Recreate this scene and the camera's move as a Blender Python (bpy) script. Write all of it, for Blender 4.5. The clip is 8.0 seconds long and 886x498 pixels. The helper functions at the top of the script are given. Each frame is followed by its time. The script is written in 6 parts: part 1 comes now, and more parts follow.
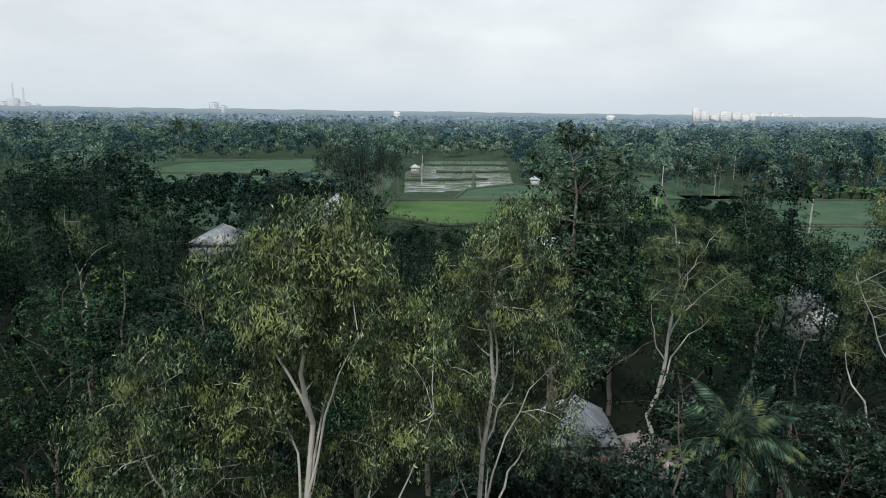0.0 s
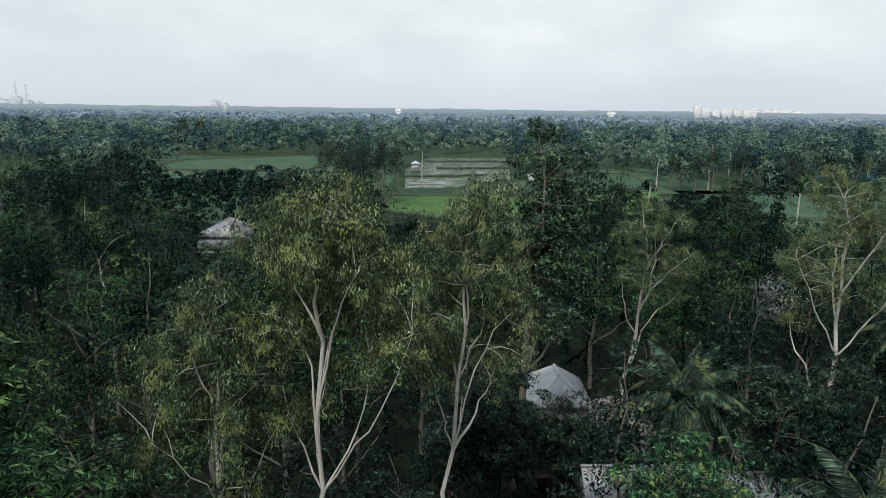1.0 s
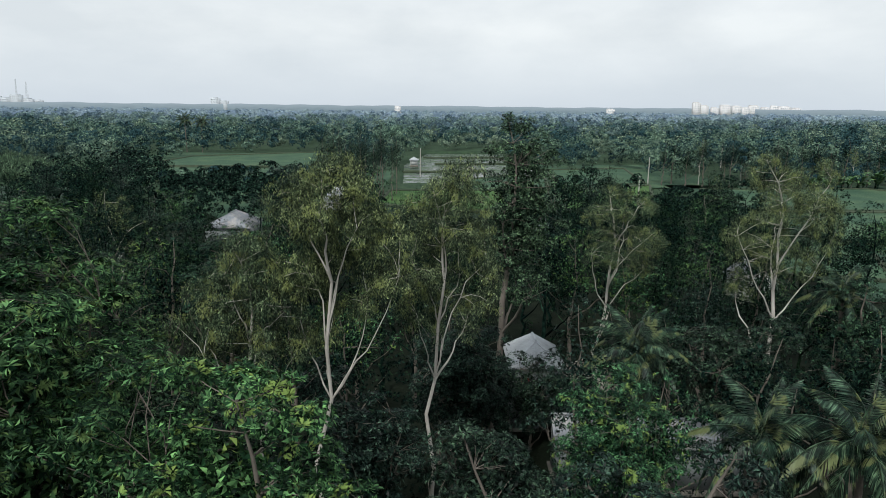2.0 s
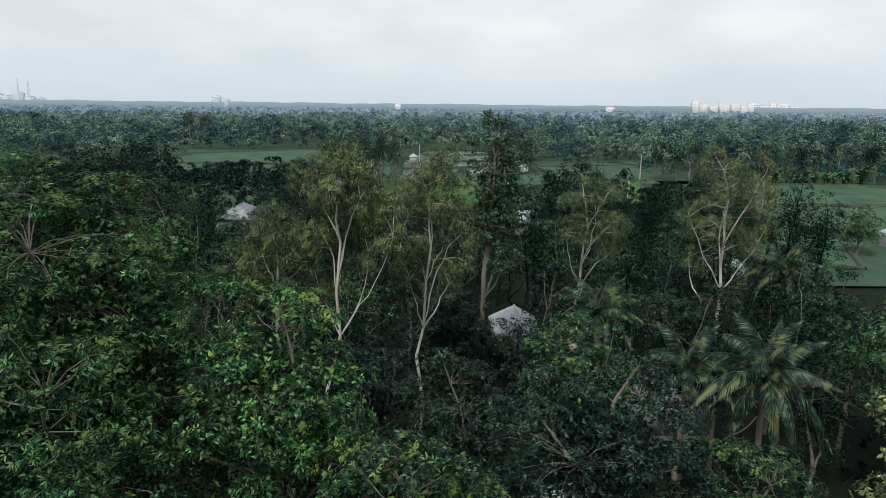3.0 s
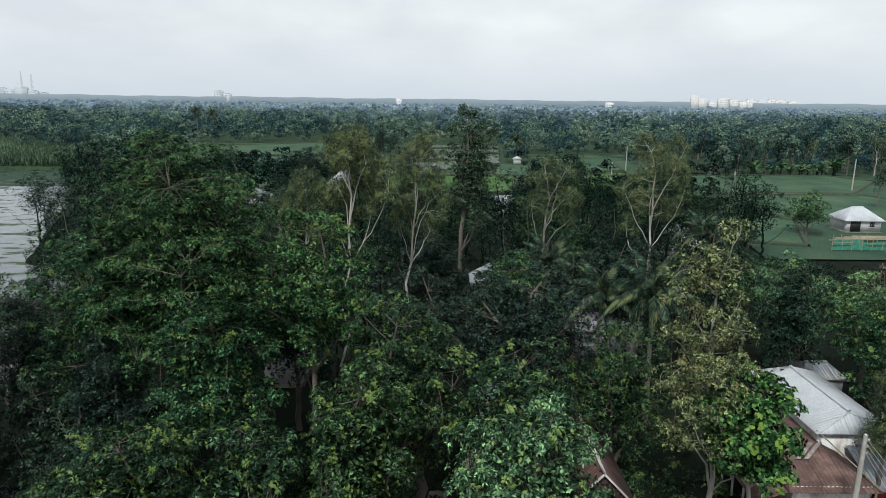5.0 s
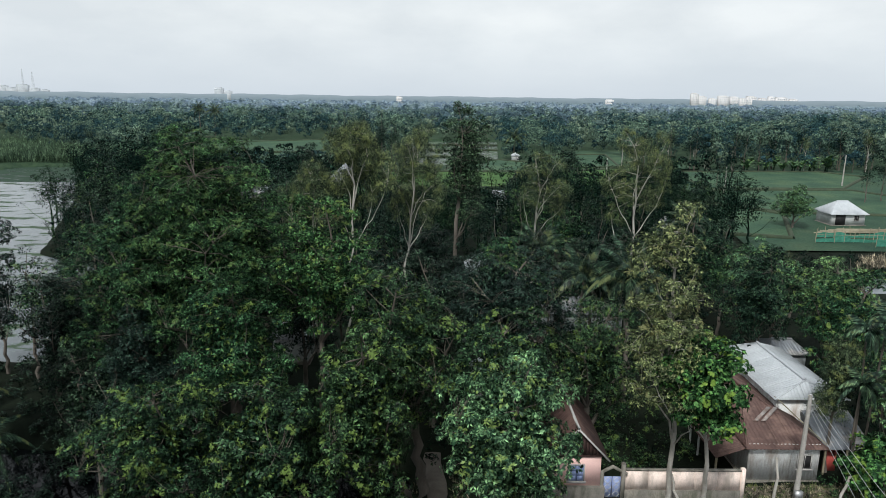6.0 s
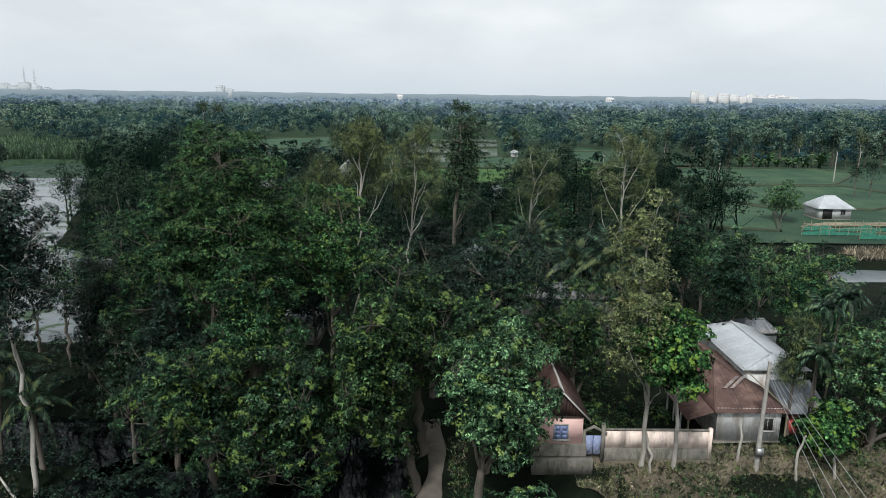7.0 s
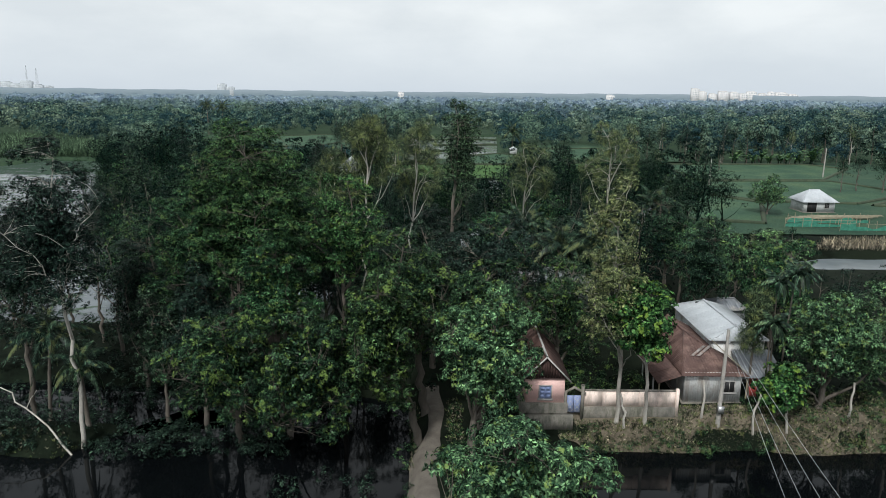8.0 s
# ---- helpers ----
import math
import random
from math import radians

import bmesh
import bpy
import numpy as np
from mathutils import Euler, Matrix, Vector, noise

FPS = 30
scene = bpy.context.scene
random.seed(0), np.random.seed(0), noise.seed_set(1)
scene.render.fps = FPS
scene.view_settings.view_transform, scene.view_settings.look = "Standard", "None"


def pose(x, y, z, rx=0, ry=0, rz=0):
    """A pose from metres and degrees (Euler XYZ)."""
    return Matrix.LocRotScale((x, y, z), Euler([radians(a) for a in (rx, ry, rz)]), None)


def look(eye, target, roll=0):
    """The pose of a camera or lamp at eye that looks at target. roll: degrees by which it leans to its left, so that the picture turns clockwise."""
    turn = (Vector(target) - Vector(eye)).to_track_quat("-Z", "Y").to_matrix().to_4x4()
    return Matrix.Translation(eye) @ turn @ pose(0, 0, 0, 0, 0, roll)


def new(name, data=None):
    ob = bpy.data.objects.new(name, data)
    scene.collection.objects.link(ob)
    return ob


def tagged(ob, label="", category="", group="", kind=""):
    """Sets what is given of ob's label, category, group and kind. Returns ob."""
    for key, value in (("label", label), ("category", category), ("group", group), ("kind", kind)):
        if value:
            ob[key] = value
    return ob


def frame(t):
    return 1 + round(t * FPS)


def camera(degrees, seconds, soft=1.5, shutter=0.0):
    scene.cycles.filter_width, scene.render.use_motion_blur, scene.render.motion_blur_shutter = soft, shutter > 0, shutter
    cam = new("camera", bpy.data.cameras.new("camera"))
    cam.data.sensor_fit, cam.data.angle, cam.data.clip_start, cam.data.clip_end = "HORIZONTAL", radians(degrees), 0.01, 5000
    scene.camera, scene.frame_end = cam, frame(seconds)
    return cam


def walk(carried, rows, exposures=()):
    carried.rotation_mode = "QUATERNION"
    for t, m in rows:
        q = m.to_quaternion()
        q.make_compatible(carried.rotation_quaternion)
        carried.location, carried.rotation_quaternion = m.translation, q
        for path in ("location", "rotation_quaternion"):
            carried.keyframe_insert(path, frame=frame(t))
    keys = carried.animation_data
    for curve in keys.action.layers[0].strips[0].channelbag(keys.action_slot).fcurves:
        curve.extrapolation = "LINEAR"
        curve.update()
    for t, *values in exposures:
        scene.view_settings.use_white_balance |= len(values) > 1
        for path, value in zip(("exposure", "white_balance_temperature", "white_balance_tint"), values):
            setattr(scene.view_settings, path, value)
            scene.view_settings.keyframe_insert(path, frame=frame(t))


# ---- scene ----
cam = camera(66.0, 8.0, soft=0.5)
PATH = [
    (0, (2.405, -10.525, 20.512), (2.423, -8.565, 20.117), 0.8),
    (0.5, (2.682, -12.492, 20.537), (2.698, -10.532, 20.137), 0.7),
    (1, (2.945, -14.516, 20.545), (2.958, -12.557, 20.142), 0.7),
    (1.5, (3.237, -16.882, 20.525), (3.251, -14.923, 20.118), 0.6),
    (3, (4.112, -25.335, 20.556), (4.124, -23.379, 20.14), 0.6),
    (3.5, (4.395, -28.317, 20.55), (4.408, -26.361, 20.131), 0.7),
    (4, (4.679, -31.398, 20.534), (4.691, -29.443, 20.111), 0.6),
    (4.5, (4.952, -34.406, 20.547), (4.963, -32.451, 20.121), 0.7),
    (6, (5.518, -40.534, 20.616), (5.527, -38.582, 20.179), 0.7),
    (6.5, (5.581, -42.392, 20.62), (5.59, -40.44, 20.181), 0.7),
    (7, (5.602, -44.466, 20.67), (5.609, -42.515, 20.227), 0.7),
    (7.5, (5.71, -47.061, 20.761), (5.715, -45.111, 20.315), 0.6),
    (8, (5.78, -49.463, 20.811), (5.784, -47.514, 20.362), 0.6),
]
UNIT = 1.45      # metres for one unit of the plan
walk(cam, [(t, look(Vector(eye) * UNIT, Vector(target) * UNIT, roll)) for t, eye, target, roll in PATH], exposures=[(0.0, 0.0, 6400, 7), (8.0, 0.0, 6400, 7)])

# ---- world, sun ----
SUN_AZ, SUN_EL = radians(200), radians(50)      # azimuth from +y clockwise, elevation
world = bpy.data.worlds.new("overcast_sky")
scene.world = world
world.use_nodes = True
wn, wl = world.node_tree.nodes, world.node_tree.links
wn.clear()
w_out = wn.new("ShaderNodeOutputWorld")
w_mix = wn.new("ShaderNodeMixShader")
w_blue = wn.new("ShaderNodeBackground")
w_cloud = wn.new("ShaderNodeBackground")
w_sky = wn.new("ShaderNodeTexSky")
w_sky.sky_type, w_sky.sun_disc = "NISHITA", False
w_sky.sun_elevation, w_sky.sun_rotation = SUN_EL, SUN_AZ
w_blue.inputs["Strength"].default_value = 0.06
wl.new(w_sky.outputs["Color"], w_blue.inputs["Color"])
w_co = wn.new("ShaderNodeTexCoord")
w_map = wn.new("ShaderNodeMapping")
w_map.inputs["Scale"].default_value = (1.0, 1.0, 2.6)
w_map.inputs["Location"].default_value = (0.35, 0.1, 0.0)
w_noise = wn.new("ShaderNodeTexNoise")
w_noise.inputs["Scale"].default_value = 3.2
w_noise.inputs["Detail"].default_value = 7.0
w_noise.inputs["Roughness"].default_value = 0.55
wl.new(w_co.outputs["Generated"], w_map.inputs["Vector"])
wl.new(w_map.outputs["Vector"], w_noise.inputs["Vector"])
w_ramp = wn.new("ShaderNodeValToRGB")
w_ramp.color_ramp.elements[0].position, w_ramp.color_ramp.elements[0].color = 0.38, (0.765, 0.80, 0.835, 1)
w_ramp.color_ramp.elements[1].position, w_ramp.color_ramp.elements[1].color = 0.64, (0.95, 0.97, 0.985, 1)
wl.new(w_noise.outputs["Fac"], w_ramp.inputs["Fac"])
# the cloud layer greys towards the horizon
w_sep = wn.new("ShaderNodeSeparateXYZ")
wl.new(w_co.outputs["Generated"], w_sep.inputs["Vector"])
w_hor = wn.new("ShaderNodeMapRange")
w_hor.inputs["From Min"].default_value, w_hor.inputs["From Max"].default_value = 0.0, 0.10
w_hor.inputs["To Min"].default_value, w_hor.inputs["To Max"].default_value = 0.86, 0.12
wl.new(w_sep.outputs["Z"], w_hor.inputs["Value"])
w_grey = wn.new("ShaderNodeMix")
w_grey.data_type = "RGBA"
w_grey.inputs["B"].default_value = (0.65, 0.71, 0.79, 1)
wl.new(w_hor.outputs["Result"], w_grey.inputs["Factor"])
wl.new(w_ramp.outputs["Color"], w_grey.inputs["A"])
wl.new(w_grey.outputs["Result"], w_cloud.inputs["Color"])
# an overcast sky is brighter overhead than at the horizon
w_high = wn.new("ShaderNodeMapRange")
w_high.inputs["From Min"].default_value, w_high.inputs["From Max"].default_value = 0.12, 1.0
w_high.inputs["To Min"].default_value, w_high.inputs["To Max"].default_value = 1.0, 1.35
wl.new(w_sep.outputs["Z"], w_high.inputs["Value"])
wl.new(w_high.outputs["Result"], w_cloud.inputs["Strength"])
# thick cloud with a little blue showing through overhead
w_clear = wn.new("ShaderNodeMapRange")
w_clear.inputs["From Min"].default_value, w_clear.inputs["From Max"].default_value = 0.15, 0.34
w_clear.inputs["To Min"].default_value, w_clear.inputs["To Max"].default_value = 0.96, 0.85
wl.new(w_sep.outputs["Z"], w_clear.inputs["Value"])
wl.new(w_clear.outputs["Result"], w_mix.inputs["Fac"])
wl.new(w_blue.outputs[0], w_mix.inputs[1])
wl.new(w_cloud.outputs[0], w_mix.inputs[2])
wl.new(w_mix.outputs[0], w_out.inputs["Surface"])

sun = new("sun", bpy.data.lights.new("sun", "SUN"))
sun.data.energy, sun.data.angle, sun.data.color = 3.3, radians(7.0), (1.0, 0.98, 0.95)
sun.matrix_world = look((math.sin(SUN_AZ) * math.cos(SUN_EL) * 100, math.cos(SUN_AZ) * math.cos(SUN_EL) * 100, math.sin(SUN_EL) * 100), (0, 0, 0))

# ---- materials ----
def mat(name, rough=0.8, metal=0.0, spec=0.5):
    m = bpy.data.materials.new(name)
    m.use_nodes = True
    b = m.node_tree.nodes["Principled BSDF"]
    b.inputs["Roughness"].default_value = rough
    b.inputs["Metallic"].default_value = metal
    b.inputs["Specular IOR Level"].default_value = spec
    return m, m.node_tree.nodes, m.node_tree.links, b


def noise_node(n, l, scale, detail=4.0, coord="Object", stretch=(1, 1, 1), rough=0.55):
    co, mp, tx = n.new("ShaderNodeTexCoord"), n.new("ShaderNodeMapping"), n.new("ShaderNodeTexNoise")
    mp.inputs["Scale"].default_value = stretch
    tx.inputs["Scale"].default_value, tx.inputs["Detail"].default_value, tx.inputs["Roughness"].default_value = scale, detail, rough
    l.new(co.outputs[coord], mp.inputs["Vector"])
    l.new(mp.outputs["Vector"], tx.inputs["Vector"])
    return tx.outputs["Fac"]


def ramp(n, l, fac, stops):
    r = n.new("ShaderNodeValToRGB")
    e = r.color_ramp.elements
    while len(e) < len(stops):
        e.new(0.5)
    for k, (p, c) in enumerate(stops):
        e[k].position, e[k].color = p, (*c, 1)
    l.new(fac, r.inputs["Fac"])
    return r.outputs["Color"]


def mixc(n, l, fac, a, b, blend="MIX"):
    x = n.new("ShaderNodeMix")
    x.data_type, x.blend_type = "RGBA", blend
    for key, v in (("Factor", fac), ("A", a), ("B", b)):
        if isinstance(v, (int, float)):
            x.inputs[key].default_value = v
        elif isinstance(v, tuple):
            x.inputs[key].default_value = (*v, 1)
        else:
            l.new(v, x.inputs[key])
    return x.outputs["Result"]


def bump(n, l, b, fac, strength=0.4, dist=0.05):
    x = n.new("ShaderNodeBump")
    x.inputs["Strength"].default_value, x.inputs["Distance"].default_value = strength, dist
    l.new(fac, x.inputs["Height"])
    l.new(x.outputs["Normal"], b.inputs["Normal"])


def two_tone(name, c1, c2, scale=2.0, fine=18.0, rough=0.85, metal=0.0, relief=0.3, dirt=None, stretch=(1, 1, 1), spec=0.4):
    """A surface with broad patches, fine grain and, with dirt, stains."""
    m, n, l, b = mat(name, rough, metal, spec)
    big = noise_node(n, l, scale, 5.0, stretch=stretch)
    col = ramp(n, l, big, [(0.3, c1), (0.7, c2)])
    small = noise_node(n, l, fine, 3.0, stretch=stretch)
    col = mixc(n, l, 0.35, col, ramp(n, l, small, [(0.25, (0.55, 0.55, 0.55)), (0.75, (1.25, 1.25, 1.25))]), "MULTIPLY")
    if dirt:
        st = noise_node(n, l, scale * 0.7, 6.0, stretch=(1.6, 1.6, 0.5), rough=0.7)
        fac = ramp(n, l, st, [(0.48, (0, 0, 0)), (0.66, (0.85, 0.85, 0.85))])
        col = mixc(n, l, fac, col, dirt)
    l.new(col, b.inputs["Base Color"])
    bump(n, l, b, small, relief, 0.03)
    return m


def leaf_mat(name, dark, light, tip=None, tip_at=0.62, rough=0.5, through_light=0.07, patch=0.5, spec=0.05, contrast=0.6, vary=0.5, spread=1.0, tuft=0.85):
    """Leaves: each its own tone, broad patches through the crown, fresh growth where tip is given."""
    dark = (dark[0], dark[1], dark[2] * 1.25)
    light = (light[0] * 1.2, light[1] * 1.2, light[2] * 1.55)
    m, n, l, b = mat(name, rough, 0.0, spec)
    geo = n.new("ShaderNodeNewGeometry")
    info = n.new("ShaderNodeObjectInfo")
    col = ramp(n, l, geo.outputs["Random Per Island"], [(0.0, tuple(c * (1 - 0.5 * spread) for c in dark)), (0.38 * spread, dark), (0.80, light), (1.0, tuple(min(1, c * (1.2 + 0.7 * spread)) for c in light))])
    big = noise_node(n, l, patch, 3.0)
    col = mixc(n, l, contrast, col, ramp(n, l, big, [(0.32, (0.42, 0.48, 0.52)), (0.68, (1.55, 1.52, 1.32))]), "MULTIPLY")
    col = mixc(n, l, vary, col, ramp(n, l, info.outputs["Random"], [(0.0, (0.55, 0.68, 0.72)), (0.5, (1, 1, 1)), (1.0, (1.55, 1.42, 1.0))]), "MULTIPLY")
    # shoots: whole tufts darker or lighter than their neighbours
    shoot = noise_node(n, l, 2.3, 1.0)
    col = mixc(n, l, tuft, col, ramp(n, l, shoot, [(0.36, (0.22, 0.26, 0.26)), (0.50, (0.85, 0.87, 0.85)), (0.66, (1.9, 1.85, 1.7))]), "MULTIPLY")
    if tip:
        young = noise_node(n, l, 1.15, 1.0)
        col = mixc(n, l, ramp(n, l, young, [(tip_at, (0, 0, 0)), (tip_at + 0.05, (0.9, 0.9, 0.9))]), col, tip)
    l.new(col, b.inputs["Base Color"])
    tr, mx, out = n.new("ShaderNodeBsdfTranslucent"), n.new("ShaderNodeMixShader"), n["Material Output"]
    l.new(col, tr.inputs["Color"])
    mx.inputs["Fac"].default_value = through_light
    l.new(b.outputs[0], mx.inputs[1])
    l.new(tr.outputs[0], mx.inputs[2])
    l.new(mx.outputs[0], out.inputs["Surface"])
    return m


M = {}
M["mango"] = leaf_mat("dark_mango_leaves", (0.008, 0.022, 0.011), (0.036, 0.070, 0.028), (0.125, 0.190, 0.050), 0.59, 0.42, spec=0.07, contrast=0.7)
M["mango_plain"] = leaf_mat("plain_dark_leaves", (0.004, 0.011, 0.008), (0.023, 0.042, 0.026), None, 0.6, 0.42, spec=0.07, contrast=0.8)
M["rosette"] = leaf_mat("bright_rosette_leaves", (0.009, 0.030, 0.014), (0.044, 0.098, 0.038), (0.155, 0.225, 0.060), 0.61, 0.45, contrast=0.8)
M["feathery"] = leaf_mat("feathery_leaves", (0.005, 0.019, 0.009), (0.034, 0.073, 0.029), (0.095, 0.150, 0.050), 0.60, 0.55, contrast=0.8)
M["euc"] = leaf_mat("eucalyptus_leaves", (0.028, 0.046, 0.024), (0.098, 0.122, 0.056), (0.165, 0.195, 0.072), 0.58, 0.5, contrast=0.8)
M["olive"] = leaf_mat("olive_leaves", (0.005, 0.015, 0.010), (0.028, 0.054, 0.028), None, 0.6, 0.5, spec=0.04, contrast=0.9)
M["olive_mid"] = leaf_mat("mid_olive_leaves", (0.014, 0.030, 0.016), (0.062, 0.096, 0.046), None, 0.6, 0.5, spec=0.04, contrast=0.8)
M["yellowish"] = leaf_mat("yellowish_leaves", (0.038, 0.056, 0.028), (0.120, 0.146, 0.064), (0.205, 0.205, 0.095), 0.61, 0.5)
M["broad"] = leaf_mat("broad_bright_leaves", (0.012, 0.040, 0.014), (0.046, 0.108, 0.032), (0.150, 0.240, 0.045), 0.60, 0.42, tuft=0.7)
# shade is put into these leaf colours; village_far is a slightly lighter copy
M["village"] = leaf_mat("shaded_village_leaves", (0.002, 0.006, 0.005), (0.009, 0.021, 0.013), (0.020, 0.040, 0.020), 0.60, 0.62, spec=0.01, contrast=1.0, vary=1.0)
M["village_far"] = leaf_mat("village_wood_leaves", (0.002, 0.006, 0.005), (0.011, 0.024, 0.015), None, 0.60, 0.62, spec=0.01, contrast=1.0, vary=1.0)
M["leafy"] = leaf_mat("mid_green_leaves", (0.022, 0.056, 0.026), (0.100, 0.175, 0.072), (0.190, 0.270, 0.080), 0.62, 0.42, spec=0.07, contrast=0.7)
# woods of mixed kinds: dark, middling and fresh green; haze is painted into blue_ and horizon_
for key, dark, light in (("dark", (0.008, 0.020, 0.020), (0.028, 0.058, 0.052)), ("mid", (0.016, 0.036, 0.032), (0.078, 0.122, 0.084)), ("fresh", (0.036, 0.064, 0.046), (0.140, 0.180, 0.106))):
    for stem, label, haze, keep in (("far_", "far_wood", 0.0, 1.0), ("blue_", "haze_painted_wood", 0.055, 0.85), ("horizon_", "horizon", 0.19, 0.45)):
        M[stem + key] = leaf_mat("%s_%s_leaves" % (label, key), tuple(c * keep + haze * h for c, h in zip(dark, (0.62, 0.88, 1.0))), tuple(c * keep + haze * h for c, h in zip(light, (0.75, 0.95, 1.0))), None, 0.6, 0.7, 0.05, 0.075, spec=0.0, contrast=0.75 * keep, spread=0.25 * keep * keep * keep, tuft=0.0)
M["palm"] = leaf_mat("palm_leaves", (0.010, 0.026, 0.015), (0.042, 0.070, 0.038), (0.110, 0.130, 0.055), 0.62, 0.4, spec=0.12)
M["reed"] = leaf_mat("reed_leaves", (0.045, 0.080, 0.050), (0.072, 0.112, 0.068), None, 0.6, 0.6, 0.2, 0.08)
M["bank_green"] = leaf_mat("bank_weeds", (0.030, 0.048, 0.020), (0.085, 0.110, 0.045), (0.150, 0.170, 0.060), 0.60, 0.6)
M["dry"] = leaf_mat("dry_reeds", (0.13, 0.11, 0.07), (0.25, 0.215, 0.135), None, 0.6, 0.8)
M["bark_pale"] = two_tone("pale_bark", (0.24, 0.225, 0.20), (0.48, 0.455, 0.41), 1.2, 14, 0.8, stretch=(1, 1, 0.35))
M["bark"] = two_tone("grey_bark", (0.065, 0.058, 0.048), (0.15, 0.13, 0.11), 1.4, 16, 0.9, stretch=(1, 1, 0.35))
M["tin"] = two_tone("weathered_tin", (0.13, 0.145, 0.165), (0.20, 0.215, 0.235), 0.5, 7, 0.5, 0.25, 0.1, dirt=(0.30, 0.28, 0.26))
M["tin_wall"] = two_tone("tin_wall_sheet", (0.58, 0.585, 0.58), (0.74, 0.745, 0.74), 0.7, 9, 0.6, 0.0, 0.1, dirt=(0.30, 0.24, 0.20))
M["tin_bright"] = two_tone("pale_tin", (0.36, 0.385, 0.41), (0.47, 0.495, 0.52), 0.5, 7, 0.55, 0.0, 0.1)
M["rust"] = two_tone("rusted_tin", (0.060, 0.034, 0.030), (0.115, 0.066, 0.056), 0.8, 9, 0.75, 0.1, 0.2, dirt=(0.18, 0.115, 0.095))
M["rust_pale"] = two_tone("patched_tin", (0.20, 0.17, 0.155), (0.36, 0.33, 0.31), 1.4, 9, 0.6, 0.15, 0.2, dirt=(0.16, 0.085, 0.06))
M["wall_grey"] = two_tone("grey_plaster", (0.15, 0.165, 0.17), (0.24, 0.255, 0.26), 0.8, 12, 0.9)
M["wall_white"] = two_tone("white_wall", (0.40, 0.41, 0.41), (0.55, 0.56, 0.55), 0.8, 12, 0.85)
M["pink"] = two_tone("pink_plaster", (0.80, 0.51, 0.47), (0.86, 0.58, 0.53), 0.9, 14, 0.85, relief=0.15)
M["cream"] = two_tone("stained_cream_plaster", (0.80, 0.65, 0.58), (0.90, 0.76, 0.68), 0.9, 12, 0.9, dirt=(0.42, 0.35, 0.30))
M["plinth"] = two_tone("mossy_concrete", (0.12, 0.115, 0.10), (0.24, 0.22, 0.19), 1.5, 12, 0.95, dirt=(0.06, 0.065, 0.045))
M["brown"] = two_tone("brown_boards", (0.034, 0.018, 0.016), (0.060, 0.032, 0.028), 1.5, 10, 0.8)
M["blue"] = two_tone("blue_shutter_paint", (0.20, 0.26, 0.46), (0.30, 0.36, 0.58), 2.0, 12, 0.55)
M["trim"] = two_tone("grey_timber", (0.30, 0.29, 0.28), (0.45, 0.44, 0.42), 2, 14, 0.8)
M["red"] = two_tone("faded_red_paint", (0.34, 0.05, 0.045), (0.46, 0.10, 0.08), 2, 12, 0.6)
# near-black panel colour that paints the shade inside openings
M["dark"] = two_tone("painted_dark_opening", (0.012, 0.012, 0.013), (0.025, 0.025, 0.026), 2, 12, 0.7)
M["concrete"] = two_tone("pole_concrete", (0.26, 0.25, 0.23), (0.40, 0.38, 0.35), 1.5, 14, 0.9)
M["metal"] = two_tone("grey_metal", (0.35, 0.36, 0.37), (0.5, 0.5, 0.5), 3, 14, 0.4, 0.7)
M["wire"] = two_tone("aluminium_wire", (0.42, 0.43, 0.45), (0.55, 0.56, 0.58), 3, 14, 0.4, 0.5)
M["net"] = two_tone("green_net", (0.02, 0.13, 0.09), (0.06, 0.24, 0.17), 1.5, 12, 0.7)
M["bamboo"] = two_tone("bamboo", (0.20, 0.175, 0.12), (0.32, 0.285, 0.20), 2, 14, 0.7)
M["path"] = two_tone("trodden_earth", (0.085, 0.074, 0.062), (0.150, 0.132, 0.112), 0.9, 10, 0.95)
M["bank_earth"] = two_tone("bank_earth", (0.070, 0.058, 0.042), (0.150, 0.125, 0.090), 0.8, 9, 0.95, dirt=(0.045, 0.05, 0.028))
M["bund"] = two_tone("field_bund", (0.022, 0.036, 0.020), (0.05, 0.065, 0.036), 0.5, 5, 0.95)
M["far_white"] = two_tone("far_white_plaster", (0.58, 0.57, 0.57), (0.66, 0.65, 0.65), 0.02, 0.2, 0.8, relief=0.0)
M["far_grey"] = two_tone("far_grey_plaster", (0.42, 0.45, 0.48), (0.52, 0.55, 0.58), 0.02, 0.2, 0.8, relief=0.0)
M["far_glass"] = two_tone("far_window", (0.38, 0.41, 0.44), (0.46, 0.49, 0.52), 0.1, 1, 0.3, relief=0.0)


